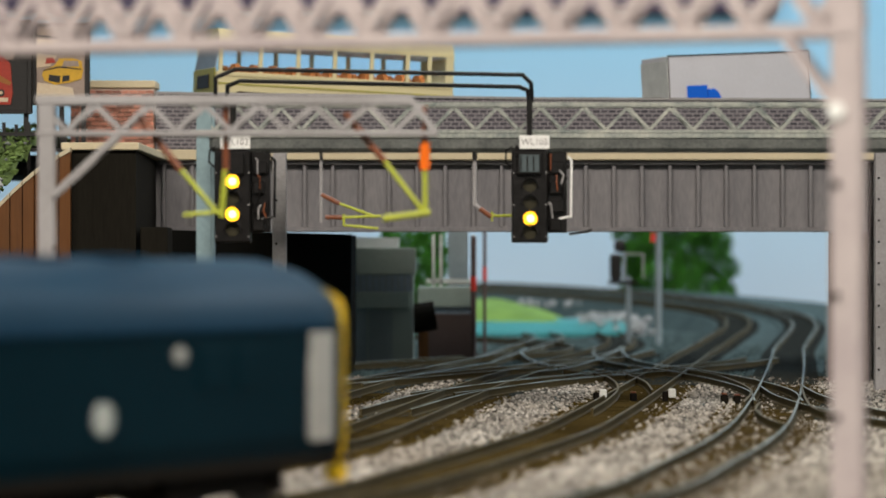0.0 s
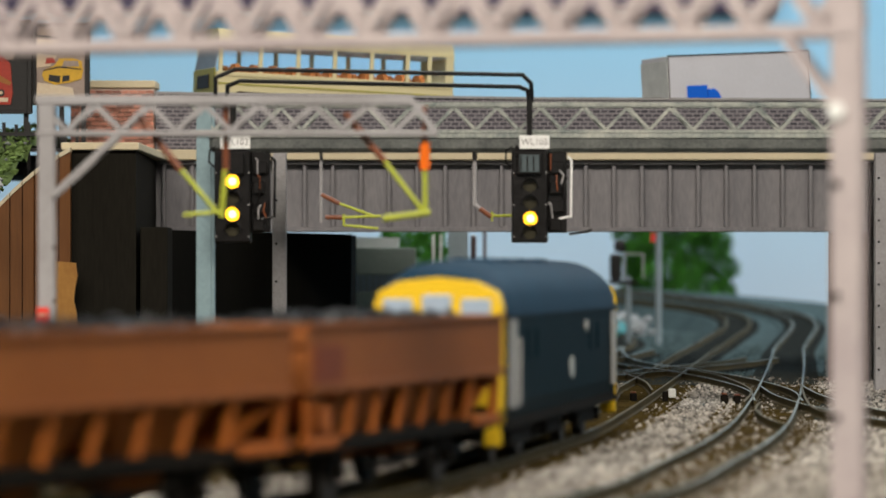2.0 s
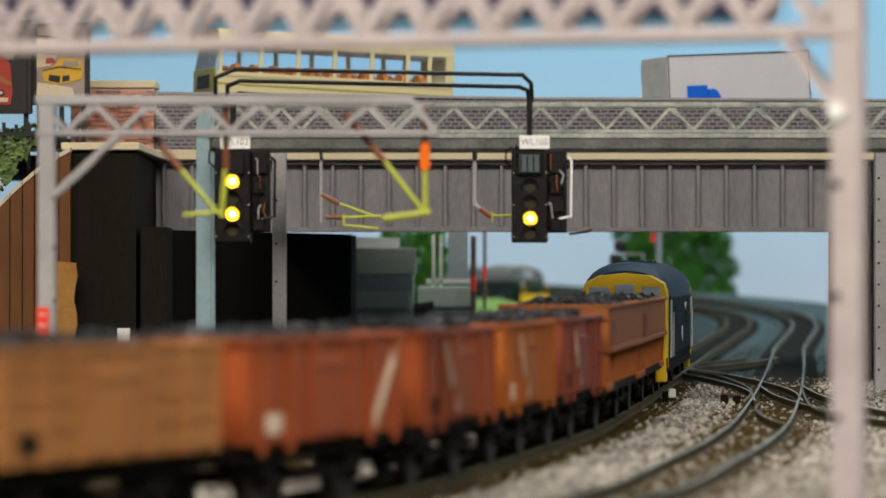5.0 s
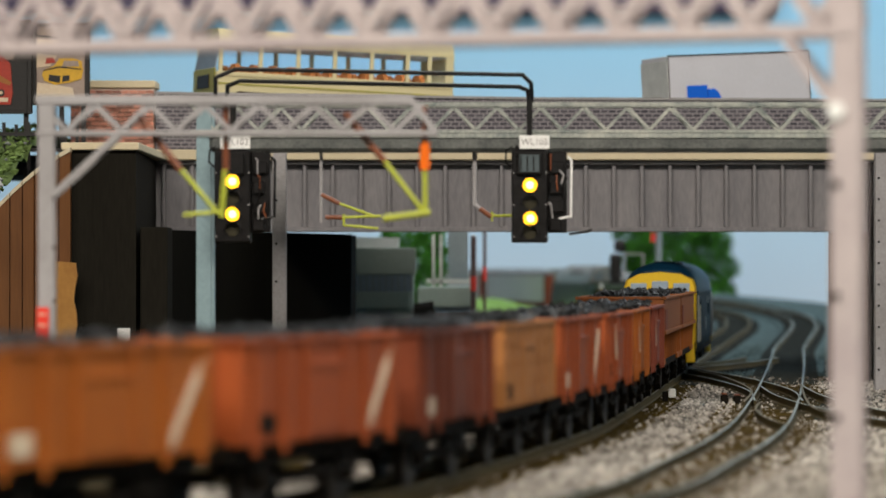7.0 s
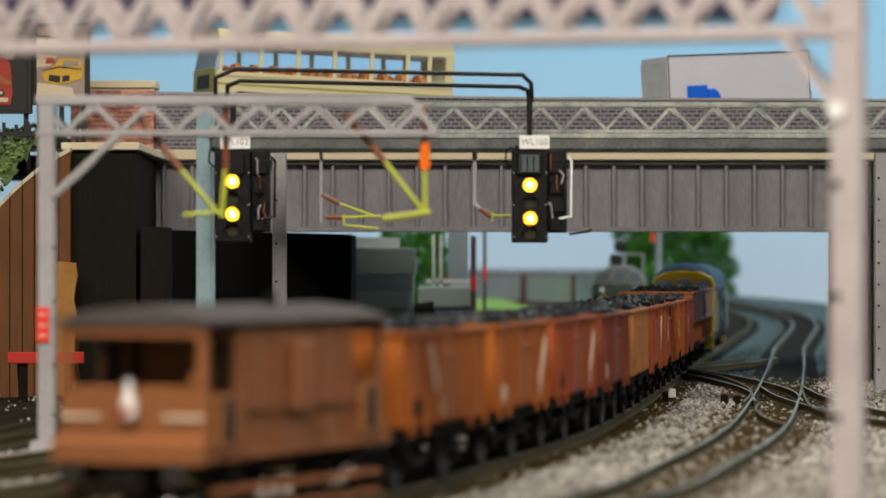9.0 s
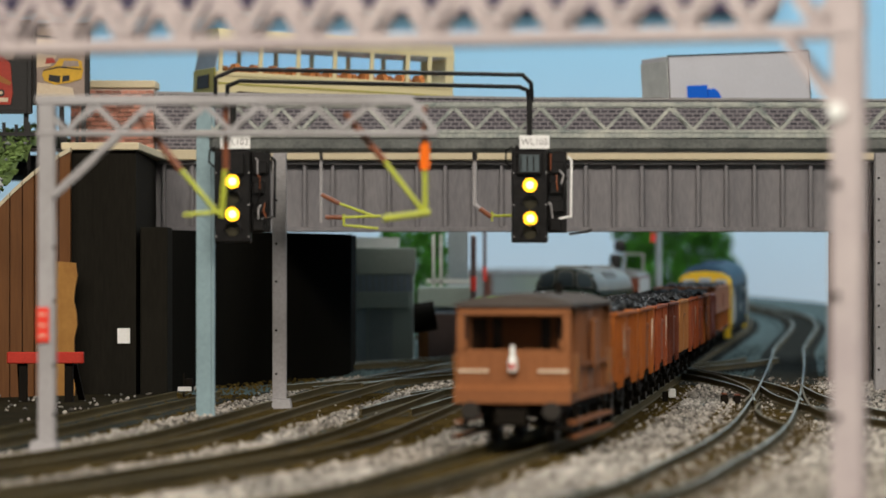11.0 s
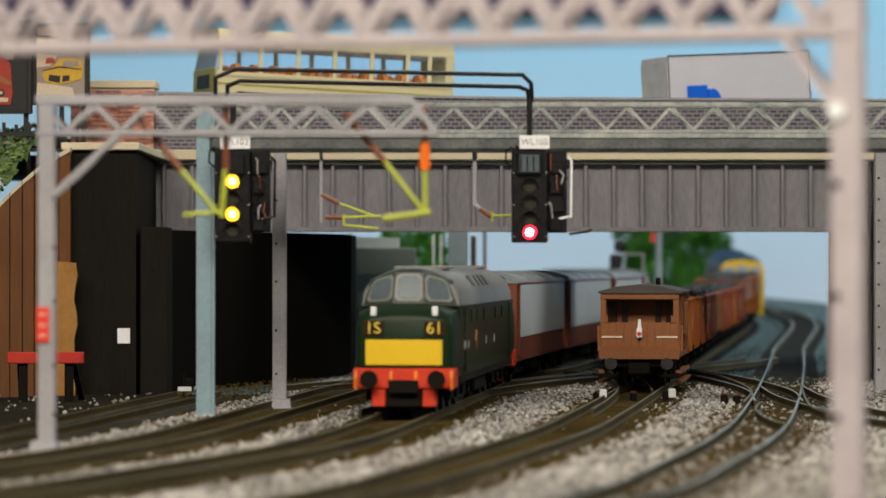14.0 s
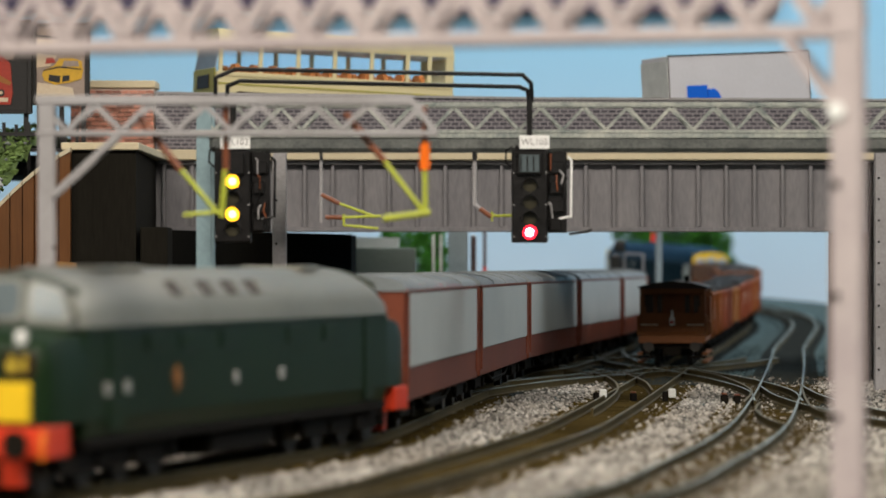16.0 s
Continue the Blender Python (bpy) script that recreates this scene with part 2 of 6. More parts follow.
def box(bm, x0, x1, y0, y1, z0, z1, bevel=0.0):
    vs = [bm.verts.new((x, y, z)) for z in (z0, z1) for y in (y0, y1) for x in (x0, x1)]
    fs = [bm.faces.new([vs[i] for i in q]) for q in ((0, 2, 3, 1), (4, 5, 7, 6), (0, 1, 5, 4), (2, 6, 7, 3), (0, 4, 6, 2), (1, 3, 7, 5))]
    if bevel:
        es = list({e for f in fs for e in f.edges})
        bmesh.ops.bevel(bm, geom=es, offset=bevel, segments=1, affect="EDGES", clamp_overlap=True)
    return bm


def boxed(*a, bevel=0.0):
    return box(bmesh.new(), *a, bevel=bevel)


def rod(bm, p, q, r, n=8, r2=None):
    p, q = Vector(p), Vector(q)
    rot = (q - p).to_track_quat("Z", "Y")
    rings = []
    for c, rr in ((p, r), (q, r if r2 is None else r2)):
        rings.append([bm.verts.new(c + rot @ Vector((rr * math.cos(2 * math.pi * i / n), rr * math.sin(2 * math.pi * i / n), 0))) for i in range(n)])
    for i in range(n):
        bm.faces.new((rings[0][i], rings[0][(i + 1) % n], rings[1][(i + 1) % n], rings[1][i]))
    bm.faces.new(rings[0][::-1])
    bm.faces.new(rings[1])
    return bm


def bar(bm, p, q, w, d):
    """A square bar from p to q: w across in the x-z plane, d deep in y."""
    p, q = Vector(p), Vector(q)
    t = (q - p).normalized()
    up = Vector((0, 1, 0))
    side = t.cross(up).normalized() * (w / 2)
    dep = up * (d / 2)
    a = [bm.verts.new(c + s * side + k * dep) for c in (p, q) for s, k in ((-1, -1), (1, -1), (1, 1), (-1, 1))]
    for f in ((3, 2, 1, 0), (4, 5, 6, 7), (0, 1, 5, 4), (1, 2, 6, 5), (2, 3, 7, 6), (3, 0, 4, 7)):
        bm.faces.new([a[i] for i in f])
    return bm


def pipe(bm, points, r, n=8):
    for a, b in zip(points, points[1:]):
        rod(bm, a, b, r, n)
    for a in points[1:-1]:
        bmesh.ops.create_uvsphere(bm, u_segments=8, v_segments=6, radius=r, matrix=Matrix.Translation(a))
    return bm


def loft(bm, rings, caps=True):
    rows = [[bm.verts.new(p) for p in ring] for ring in rings]
    n = len(rows[0])
    for a, b in zip(rows, rows[1:]):
        for i in range(n):
            bm.faces.new((a[i], a[(i + 1) % n], b[(i + 1) % n], b[i]))
    if caps:
        bm.faces.new(rows[0][::-1])
        bm.faces.new(rows[-1])
    return bm


def prism(bm, outline, y0, y1):
    """An x-z outline drawn out along y."""
    return loft(bm, [[(x, y, z) for x, z in outline] for y in (y0, y1)])


def prism_x(bm, outline, x0, x1):
    """A y-z outline drawn out along x."""
    return loft(bm, [[(x, y, z) for y, z in outline] for x in (x0, x1)])


def lumps(bm, places, size, seed, flat=0.7):
    """Small irregular eight-sided stones."""
    rnd = random.Random(seed)
    for x, y, z in places:
        a = rnd.uniform(0, 6.28)
        s = size * rnd.uniform(0.6, 1.35)
        ca, sa = math.cos(a), math.sin(a)
        pts = [(s, 0, 0), (0, s * rnd.uniform(.6, 1.1), 0), (-s * rnd.uniform(.6, 1.1), 0, 0), (0, -s, 0)]
        v = [bm.verts.new((x + px * ca - py * sa, y + px * sa + py * ca, z + rnd.uniform(-.3, .3) * s)) for px, py, _ in pts]
        t = bm.verts.new((x + rnd.uniform(-.4, .4) * s, y + rnd.uniform(-.4, .4) * s, z + s * flat))
        b = bm.verts.new((x, y, z - s * flat))
        for i in range(4):
            bm.faces.new((v[i], v[(i + 1) % 4], t))
            bm.faces.new((v[(i + 1) % 4], v[i], b))
    return bm


def sign_text(name, words, size, at, rz, material, parent, label=""):
    cu = bpy.data.curves.new(name, "FONT")
    cu.body, cu.size, cu.align_x, cu.align_y, cu.extrude = words, size * MM, "CENTER", "CENTER", 0.05 * MM
    tmp = bpy.data.objects.new(name, cu)
    scene.collection.objects.link(tmp)
    me = bpy.data.meshes.new_from_object(tmp.evaluated_get(bpy.context.evaluated_depsgraph_get()))
    bpy.data.objects.remove(tmp)
    me.materials.clear()
    me.materials.append(M[material])
    ob = new(name, me)
    ob.parent = parent
    ob.matrix_basis = pose(at[0] * MM, at[1] * MM, at[2] * MM, 90, 0, rz)
    if label:
        tagged(ob, label)
    return ob


# ---- the lines of the tracks in plan (x, y), and heights along them ----
LINE_A = [(-330, 320), (-240, 400), (-160, 490), (-102, 575), (-60, 655), (-30, 728), (-11, 790), (33, 1013), (54, 1165), (80, 1382), (105, 1600), (130, 1820), (159, 2070), (190, 2300), (216, 2490), (229, 2680), (210, 2870), (145, 3040), (50, 3180), (-100, 3280), (-300, 3330)]
LINE_B = [(-420, 420), (-350, 460), (-260, 520), (-190, 595), (-135, 675), (-96, 750), (-66, 841), (-42.7, 925), (-26.6, 1015), (-13, 1140), (0, 1271), (25, 1511), (56, 1740), (90, 1980), (115, 2200), (125, 2400), (121, 2620), (90, 2860), (36, 3070), (-60, 3270), (-240, 3450), (-500, 3560), (-800, 3600), (-1500, 3620), (-2600, 3620)]
LINE_C = [(-110, 540), (-40, 620), (33, 728), (68, 880), (97, 1049), (124.5, 1270), (150.5, 1500), (183, 1800), (215, 2100), (248, 2350), (271, 2540), (279, 2720), (262, 2900), (212, 3070), (130, 3220), (10, 3330), (-160, 3410), (-420, 3450)]


class Line:
    def __init__(self, pts):
        q = np.array([(2 * pts[0][0] - pts[1][0], 2 * pts[0][1] - pts[1][1]), *pts, (2 * pts[-1][0] - pts[-2][0], 2 * pts[-1][1] - pts[-2][1])], float)
        out = []
        for i in range(1, len(q) - 2):
            a, b, c, d = q[i - 1:i + 3]
            for k in range(24):
                t = k / 24
                out.append(.5 * (2 * b + (c - a) * t + (2 * a - 5 * b + 4 * c - d) * t * t + (3 * b - a - 3 * c + d) * t ** 3))
        out.append(q[-2])
        self.p = np.array(out)
        self.s = np.r_[0, np.cumsum(np.hypot(*np.diff(self.p, axis=0).T))]
        self.length = float(self.s[-1])

    def at(self, u):
        return float(np.interp(u, self.s, self.p[:, 0])), float(np.interp(u, self.s, self.p[:, 1]))

    def dirn(self, u):
        a, b = self.at(u - 4), self.at(u + 4)
        n = math.hypot(b[0] - a[0], b[1] - a[1])
        return (b[0] - a[0]) / n, (b[1] - a[1]) / n

    def side(self, u, off):
        (x, y), (tx, ty) = self.at(u), self.dirn(u)
        return x + off * ty, y - off * tx

    def nearest_u(self, y):
        return float(self.s[np.argmin(abs(self.p[:, 1] - y))])


def rise(line_name, x, y):
    """The outer tracks climb on the far curve."""
    if line_name == "B":
        return 0.0
    return float(np.interp(y, (2150, 2500, 2900, 3100, 3300, 3450), (0, 6, 16, 24, 33, 35)))


A, B, C = Line(LINE_A), Line(LINE_B), Line(LINE_C)

# ---- structure: baseboard, room, backdrop ----
bed = bmesh.new()
g = bmesh.ops.create_grid(bed, x_segments=120, y_segments=160, size=1)
for v in bed.verts:
    v.co.x, v.co.y = v.co.x * 2990, -700 + (v.co.y + 1) * 2390
    v.co.z = -4.6 + 0.8 * noise.noise(v.co * 0.05)
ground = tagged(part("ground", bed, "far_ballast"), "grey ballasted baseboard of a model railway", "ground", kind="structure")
slab = tagged(part("baseboard", boxed(-2990, 2990, -705, 4078, -40, -8), "brown_wood"), "wooden baseboard under the layout", "baseboard", kind="structure")

sk = bmesh.new()
outline = [(-3000, 1200), (-3000, 3300), (-2700, 3850), (-2200, 4080), (2200, 4080), (2700, 3850), (3000, 3300), (3000, 1200)]
loft(sk, [[(x, y, -40), (x, y, 1100), (x * 1.006, y + 12, 1100), (x * 1.006, y + 12, -40)] for x, y in outline])
tagged(part("backdrop", sk, sky), "pale blue painted sky backboard behind the layout", "backdrop", kind="structure")
tagged(part("pelmet", boxed(-2150, 398, 4052, 4078, 352, 700, bevel=3), mat("purple_grey_cloth", (0.11, 0.085, 0.13), 0.9, second=(0.06, 0.045, 0.08), patch=6, grain=120, bump=0.3)), "dark purple-grey pelmet along the top of the sky board", "pelmet", kind="structure")
tagged(part("floor", boxed(-3600, 3600, -2600, 4600, -960, -900), "floor_room"), "dark floor of the room", "floor", kind="structure")
tagged(part("ceiling", boxed(-3600, 3600, -2600, 4600, 1500, 1560), "wall"), "plain pale ceiling of the room", "ceiling", kind="structure")
tagged(part("wall_south", boxed(-3600, 3600, -2660, -2600, -900, 1500), "wall"), "plain pale wall of the room", "wall", kind="structure")
tagged(part("wall_north", boxed(-3600, 3600, 4600, 4660, -900, 1500), "wall"), "plain pale wall of the room", "wall", kind="structure")
tagged(part("wall_west", boxed(-3660, -3600, -2600, 4600, -900, 1500), "wall"), "plain pale wall of the room", "wall", kind="structure")
tagged(part("wall_east", boxed(3600, 3660, -2600, 4600, -900, 1500), "wall"), "plain pale wall of the room", "wall", kind="structure")


# ---- tracks ----
def rail_mesh(line, off, u0, u1, name_key, step=12.0, prof=None):
    prof = prof or [(-0.95, -3.0), (-0.95, -2.5), (-0.3, -2.2), (-0.3, -0.8), (-0.5, -0.6), (-0.5, 0), (0.5, 0), (0.5, -0.6), (0.3, -0.8), (0.3, -2.2), (0.95, -2.5), (0.95, -3.0)]
    bm = bmesh.new()
    n = max(2, int((u1 - u0) / step))
    rings = []
    for i in range(n + 1):
        u = u0 + (u1 - u0) * i / n
        tx, ty = line.dirn(u)
        x, y = line.side(u, off)
        z = rise(name_key, *line.at(u))
        rings.append([(x + px * ty, y - px * tx, z + pz) for px, pz in prof])
    return loft(bm, rings)


SLEEPER = finish("sleeper", boxed(-15.5, 15.5, -1.7, 1.7, -4.6, -2.6), "sleeper")


def track(name, line, u0, u1, key, offset=0.0, label="", pick=None, bedded=True, steel="rail_worn"):
    th = tagged(new(name), label, "railway track", "tracks", "structure")
    for side in (-1, 1):
        part("rail", rail_mesh(line, offset + side * 8.8, u0, u1, key), "rail", th)
        part("running_surface", rail_mesh(line, offset + side * 8.8, u0, u1, key, prof=[(-.42, .01), (.42, .01), (.36, .1), (-.36, .1)]), steel, th, "polished rail top")
    # earth-coloured bed under the sleepers
    rings = []
    n = int((u1 - u0) / 25)
    for i in range(n + 1):
        u = u0 + (u1 - u0) * i / n
        tx, ty = line.dirn(u)
        x, y = line.side(u, offset)
        z = rise(key, *line.at(u))
        rings.append([(x + px * ty, y - px * tx, z + pz) for px, pz in ((-24 - 0.5 * z, -4.9 - z), (-17, -3.35), (17, -3.35), (24 + 0.5 * z, -4.9 - z))])
    if bedded:
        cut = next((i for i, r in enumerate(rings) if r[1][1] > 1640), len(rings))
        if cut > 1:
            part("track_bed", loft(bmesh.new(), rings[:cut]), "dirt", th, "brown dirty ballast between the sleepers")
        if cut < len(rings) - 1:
            part("track_bed", loft(bmesh.new(), rings[max(0, cut - 1):]), "far_ballast", th, "fine grey ballast between the sleepers, tinted with sky bounce")
    rest = bmesh.new()
    u, k = u0 + 4, 0
    rnd = random.Random(name)
    while u < u1:
        tx, ty = line.dirn(u)
        x, y = line.side(u, offset)
        z = rise(key, *line.at(u))
        a = math.degrees(math.atan2(-tx, ty)) + rnd.uniform(-1.5, 1.5)
        if pick and pick[0] < y < pick[1]:
            ob = new("sleeper", SLEEPER)
            ob.parent = th
            ob.matrix_basis = pose(x * MM, y * MM, z * MM, 0, 0, a)
        else:
            m = pose(x, y, z, 0, 0, a)
            c = bmesh.ops.create_cube(rest, size=1, matrix=m @ Matrix.Translation((0, 0, -3.65)) @ Matrix.Diagonal((31, 3.4, 1.9, 1)))
        u += 9.5
    if rest.verts:
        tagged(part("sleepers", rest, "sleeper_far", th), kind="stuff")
    return th


track("approach_track", Line([(-1230, -480), (-930, -213), (-630, 53), (-335, 315)]), 0, 1195, "B", label="straight track leading to the curve")
track("track_a", A, 30, A.length - 5, "A", label="curved main line track with steel rails on grimy sleepers", pick=(600, 1500))
track("track_b", B, 60, 3700, "B", label="curved second main line track beside dirty ballast", pick=(700, 1500))
track("track_c", C, 20, C.length - 5, "C", label="outer curved track, bright rails, sweeping round the far curve", pick=(640, 1500), steel="rail_bright")
track("track_d", B, 130, B.nearest_u(1700), "B", offset=-52, label="curved track in front of the masts, rusty rails", pick=(850, 1400))
track("siding_track", B, 260, B.nearest_u(1330), "B", offset=-104, label="dark rusty siding ending at a buffer stop", steel="rail")
track("station_track", Line([(-150, 1560), (-70, 1690), (0, 1830), (60, 2000), (70, 2180), (30, 2360), (-60, 2520), (-220, 2640)]), 0, 1100, "B", label="curved track past the station building", steel="rail_bright")
track("crossover", Line([(-4, 1330), (40, 1470), (92, 1600), (150, 1760), (176, 1850)]), 0, 540, "B", label="crossover linking the main tracks", bedded=False, steel="rail_bright")
track("crossover", Line([(98, 1720), (116, 1610), (128, 1480), (131, 1360), (124, 1250)]), 0, 470, "B", label="turnout curving across to the outer track", bedded=False, steel="rail_bright")
track("crossover", Line([(-62, 1400), (-18, 1520), (40, 1680), (90, 1860), (120, 2040)]), 0, 650, "B", label="long turnout in the station throat", bedded=False, steel="rail_bright")
track("crossover", Line([(141, 1420), (137, 1300), (141, 1190), (154, 1080), (180, 970), (215, 880)]), 0, 540, "B", label="turnout leading off the outer track", bedded=False, steel="rail_bright")
track("crossover", Line([(-20, 1180), (2, 1330), (40, 1480), (70, 1560), (88, 1640)]), 0, 470, "B", label="crossover between the two main tracks", bedded=False, steel="rail_bright")

# single rails of the turnouts in the station throat
TURNOUT_RAILS = [
    [(58, 1620), (72, 1550), (74, 1460), (70, 1360), (61, 1260), (52, 1180)],
    [(72, 1650), (84, 1560), (87, 1460), (84, 1360)],
    [(117, 1640), (125, 1550), (126, 1430), (122, 1340), (110, 1240)],
    [(50, 2050), (45, 1930), (46, 1810), (52, 1710), (63, 1670)],
    [(91, 2030), (85, 1910), (85, 1780), (93, 1690)],
    [(111, 2080), (104, 1960), (102, 1800), (110, 1670)],
    [(20, 1850), (40, 2080), (60, 2290), (65, 2420), (60, 2560)],
    [(25, 1760), (53, 2040), (77, 2270), (85, 2420), (80, 2580)],
    [(41, 1580), (63, 1670), (85, 1830), (110, 2080)],
    [(151, 1430), (136, 1270), (130, 1180), (134, 1120)],
    [(116, 1240), (109, 1180), (106, 1110), (108, 1060)],
    [(-36, 1510), (-7, 1670), (20, 1850)],
    [(-34, 1430), (-4, 1590), (28, 1760)],
]
throat = tagged(new("turnout_rails"), "pale worn turnout rails crossing in the station throat", "railway track", "tracks", "structure")
for pts in TURNOUT_RAILS:
    curve = Line(pts)
    part("rail", rail_mesh(curve, 0, 0, curve.length, "B"), "rail", throat)
    part("running_surface", rail_mesh(curve, 0, 0, curve.length, "B", prof=[(-.5, .01), (.5, .01), (.44, .14), (-.44, .14)]), "rail_worn" if pts[-1][1] < 1400 else "rail_bright", throat, "polished rail top")

# dark ground round the siding, up to the foot of the abutment
side_bed = bmesh.new()
loft(side_bed, [[(*B.side(u, -79), -4.4), (*B.side(u, -79), -3.7), (*B.side(u, -300), -3.6), (*B.side(u, -300), -4.4)] for u in np.arange(200, B.nearest_u(1420), 30)])
tagged(part("siding_bed", side_bed, "dark_earth"), "dark earth round the siding", "ground", kind="structure")

# ---- ballast stones between the tracks ----
def clear_of_tracks(x, y):
    return min(abs(x - np.interp(y, ys, xs)) * k for ys, xs, k in CENTRES)


CENTRES = []
for line, off in ((A, 0), (B, 0), (C, 0), (B, -52), (B, -104)):
    pts = np.array([line.side(u, off) for u in np.arange(20, line.nearest_u(2450), 12.0)])
    pts = pts[np.argsort(pts[:, 1])]
    CENTRES.append((pts[:, 1], pts[:, 0], 0.965))


rnd = random.Random(5)
near_stones = []
while len(near_stones) < 30000:
    y = 650 + 950 * rnd.random() ** 1.2
    x = rnd.uniform(-0.145, 0.15) * y
    d = clear_of_tracks(x, y)
    left = x - np.interp(y, CENTRES[3][0], CENTRES[3][1])
    if left < -36 and rnd.random() < 0.975:
        continue
    on_c = abs(x - np.interp(y, CENTRES[2][0], CENTRES[2][1])) < 20 and rnd.random() < 0.45
    if on_c:
        near_stones.append((x, y, -3.2 + rnd.uniform(-.2, .3)))
        continue
    if d < 10 and rnd.random() < 0.96:
        continue
    if d < 20 and rnd.random() < 0.86 - 0.25 * (x > 0):
        continue
    near_stones.append((x, y, -4.3 + (1.2 if d > 19 else 0.7) + rnd.uniform(-.2, .5)))


def stone_field(name, places, size, material, label):
    r = np.random.default_rng(11)
    n = len(places)
    base = np.array([(1, 0, 0), (0, 1, 0), (-1, 0, 0), (0, -1, 0), (0, 0, .75), (0, 0, -.75)], float)
    tri = np.array([(0, 1, 4), (1, 2, 4), (2, 3, 4), (3, 0, 4), (1, 0, 5), (2, 1, 5), (3, 2, 5), (0, 3, 5)])
    s = size * r.uniform(.55, 1.4, n)
    v = base[None] * r.uniform(.6, 1.2, (n, 6, 1)) + r.uniform(-.28, .28, (n, 6, 3))
    a = r.uniform(0, 6.283, n)
    rot = np.zeros((n, 3, 3))
    rot[:, 0, 0], rot[:, 0, 1], rot[:, 1, 0], rot[:, 1, 1], rot[:, 2, 2] = np.cos(a), -np.sin(a), np.sin(a), np.cos(a), 1
    v = np.einsum("nij,nkj->nki", rot, v) * s[:, None, None] + np.array(places)[:, None]
    me = bpy.data.meshes.new(name)
    me.from_pydata((v.reshape(-1, 3) * MM).tolist(), [], (tri[None] + 6 * np.arange(n)[:, None, None]).reshape(-1, 3).tolist())
    me.materials.append(M[material])
    return tagged(new(name, me), label, "ballast", kind="stuff")


stone_field("ballast", near_stones, 1.0, "stones", "loose pale grey and brown ballast chips between tracks")
grit = []
while len(grit) < 14000:
    y = 650 + 950 * rnd.random() ** 1.2
    x = rnd.uniform(-0.145, 0.15) * y
    if clear_of_tracks(x, y) < 20:
        grit.append((x, y, -3.15 + rnd.uniform(-.2, .25)))
stone_field("trackbed_grit", grit, 0.7, "dirt", "brown dirty grit between the sleepers")
far = []
while len(far) < 9000:
    y = rnd.uniform(1500, 2700)
    x = rnd.uniform(-60, 260)
    if clear_of_tracks(x, y) > 10:
        far.append((x, y, -4.0))
stone_field("fine_ballast", far, 1.5, "far_ballast", "fine dark grey ballast beyond the bridge, tinted with sky bounce")

# ---- road bridge ----
bridge = thing("road_bridge", "grey plate girder road bridge with stone-papered parapet", "bridge", kind="structure")
YB = 1558
part("girder", boxed(-137, 215, YB, YB + 3, 67, 98), "girder", bridge, "grey painted girder plate")
part("bottom_flange", boxed(-137, 215, YB - 4, YB + 6, 65.4, 67.6, bevel=.3), "girder", bridge)
part("top_flange", boxed(-131, 215, YB - 5, YB + 6, 96.2, 98, bevel=.3), "girder", bridge)
RIB = finish("stiffener", boxed(-.8, .8, -3.8, 0, 67.6, 96.2, bevel=.2), "girder")
x = -128.0
while x < 213:
    ob = new("stiffener", RIB)
    ob.parent = bridge
    ob.matrix_basis = pose(x * MM, YB * MM, 0)
    x += 12.9
part("ledge", boxed(-176, 215, YB - 9, YB + 8, 98.2, 103.0, bevel=.5), "cream", bridge, "cream card ledge above the girder")
part("deck", boxed(-400, 420, YB + 8.2, YB + 130, 92, 101), "asphalt", bridge, "dark road deck")
pb = bmesh.new()
prism(pb, [(-132, 103.2), (215, 103.2), (215, 125.2), (40, 126.0), (-132, 128.6)], YB - 3, YB + 4)
part("parapet", pb, "stone_paper", bridge, "dark grey stone-course parapet")
part("coping", prism(bmesh.new(), [(-132, 128.7), (40, 126.1), (215, 125.3), (215, 126.4), (40, 127.2), (-132, 129.8)], YB - 4, YB + 5), "steel_grey", bridge)
part("far_girder", boxed(-131, 215, YB + 126, YB + 130, 67, 91.9), "girder", bridge)

# brick pillar at the bridge end: single bricks over a mortar core
pillar = thing("brick_pillar", "red brick pillar with a cream coping on the bridge end", "pillar", kind="structure")
part("core", boxed(-170.5, -132.5, YB - 7.2, YB + 12, 103.2, 131), "mortar", pillar)
part("coping", boxed(-172, -131.5, YB - 9, YB + 14, 131.2, 134.6, bevel=.4), "cream", pillar, "cream coping stone")
BRICK = finish("brick", boxed(-1.75, 1.75, -.9, .5, -.85, .85, bevel=.12), "brick_red")
HALF = finish("brick", boxed(-.8, .8, -.9, .5, -.85, .85, bevel=.12), "brick_red")
for row in range(13):
    z = 104.6 + row * 2.05
    for k in range(11 if row % 2 else 10):
        short = row % 2 and k in (0, 10)
        bx = -168.5 + k * 3.82 - (1.95 if row % 2 else 0) + (1.0 if short and k == 0 else -1.0 if short else 0)
        if bx < -133:
            ob = new("brick", HALF if short else BRICK)
            ob.parent = pillar
            ob.matrix_basis = pose(bx * MM, (YB - 7.4) * MM, z * MM)

# abutments
ab = thing("abutment", "charcoal black painted board abutment under the bridge", "abutment", kind="structure")
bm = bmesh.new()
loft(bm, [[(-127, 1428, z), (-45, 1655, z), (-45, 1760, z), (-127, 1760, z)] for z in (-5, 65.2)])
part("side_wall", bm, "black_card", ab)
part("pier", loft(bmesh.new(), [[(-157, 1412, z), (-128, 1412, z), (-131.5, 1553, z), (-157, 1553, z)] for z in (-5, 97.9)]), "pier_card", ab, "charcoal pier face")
part("pier_cap", boxed(-159, -126.5, 1409, 1548, 98, 101.2, bevel=.4), "cream", ab, "cream pier capping")
part("pilaster", boxed(-126.5, -115, 1415, 1440, -5, 66, bevel=.5), "pier_card", ab)
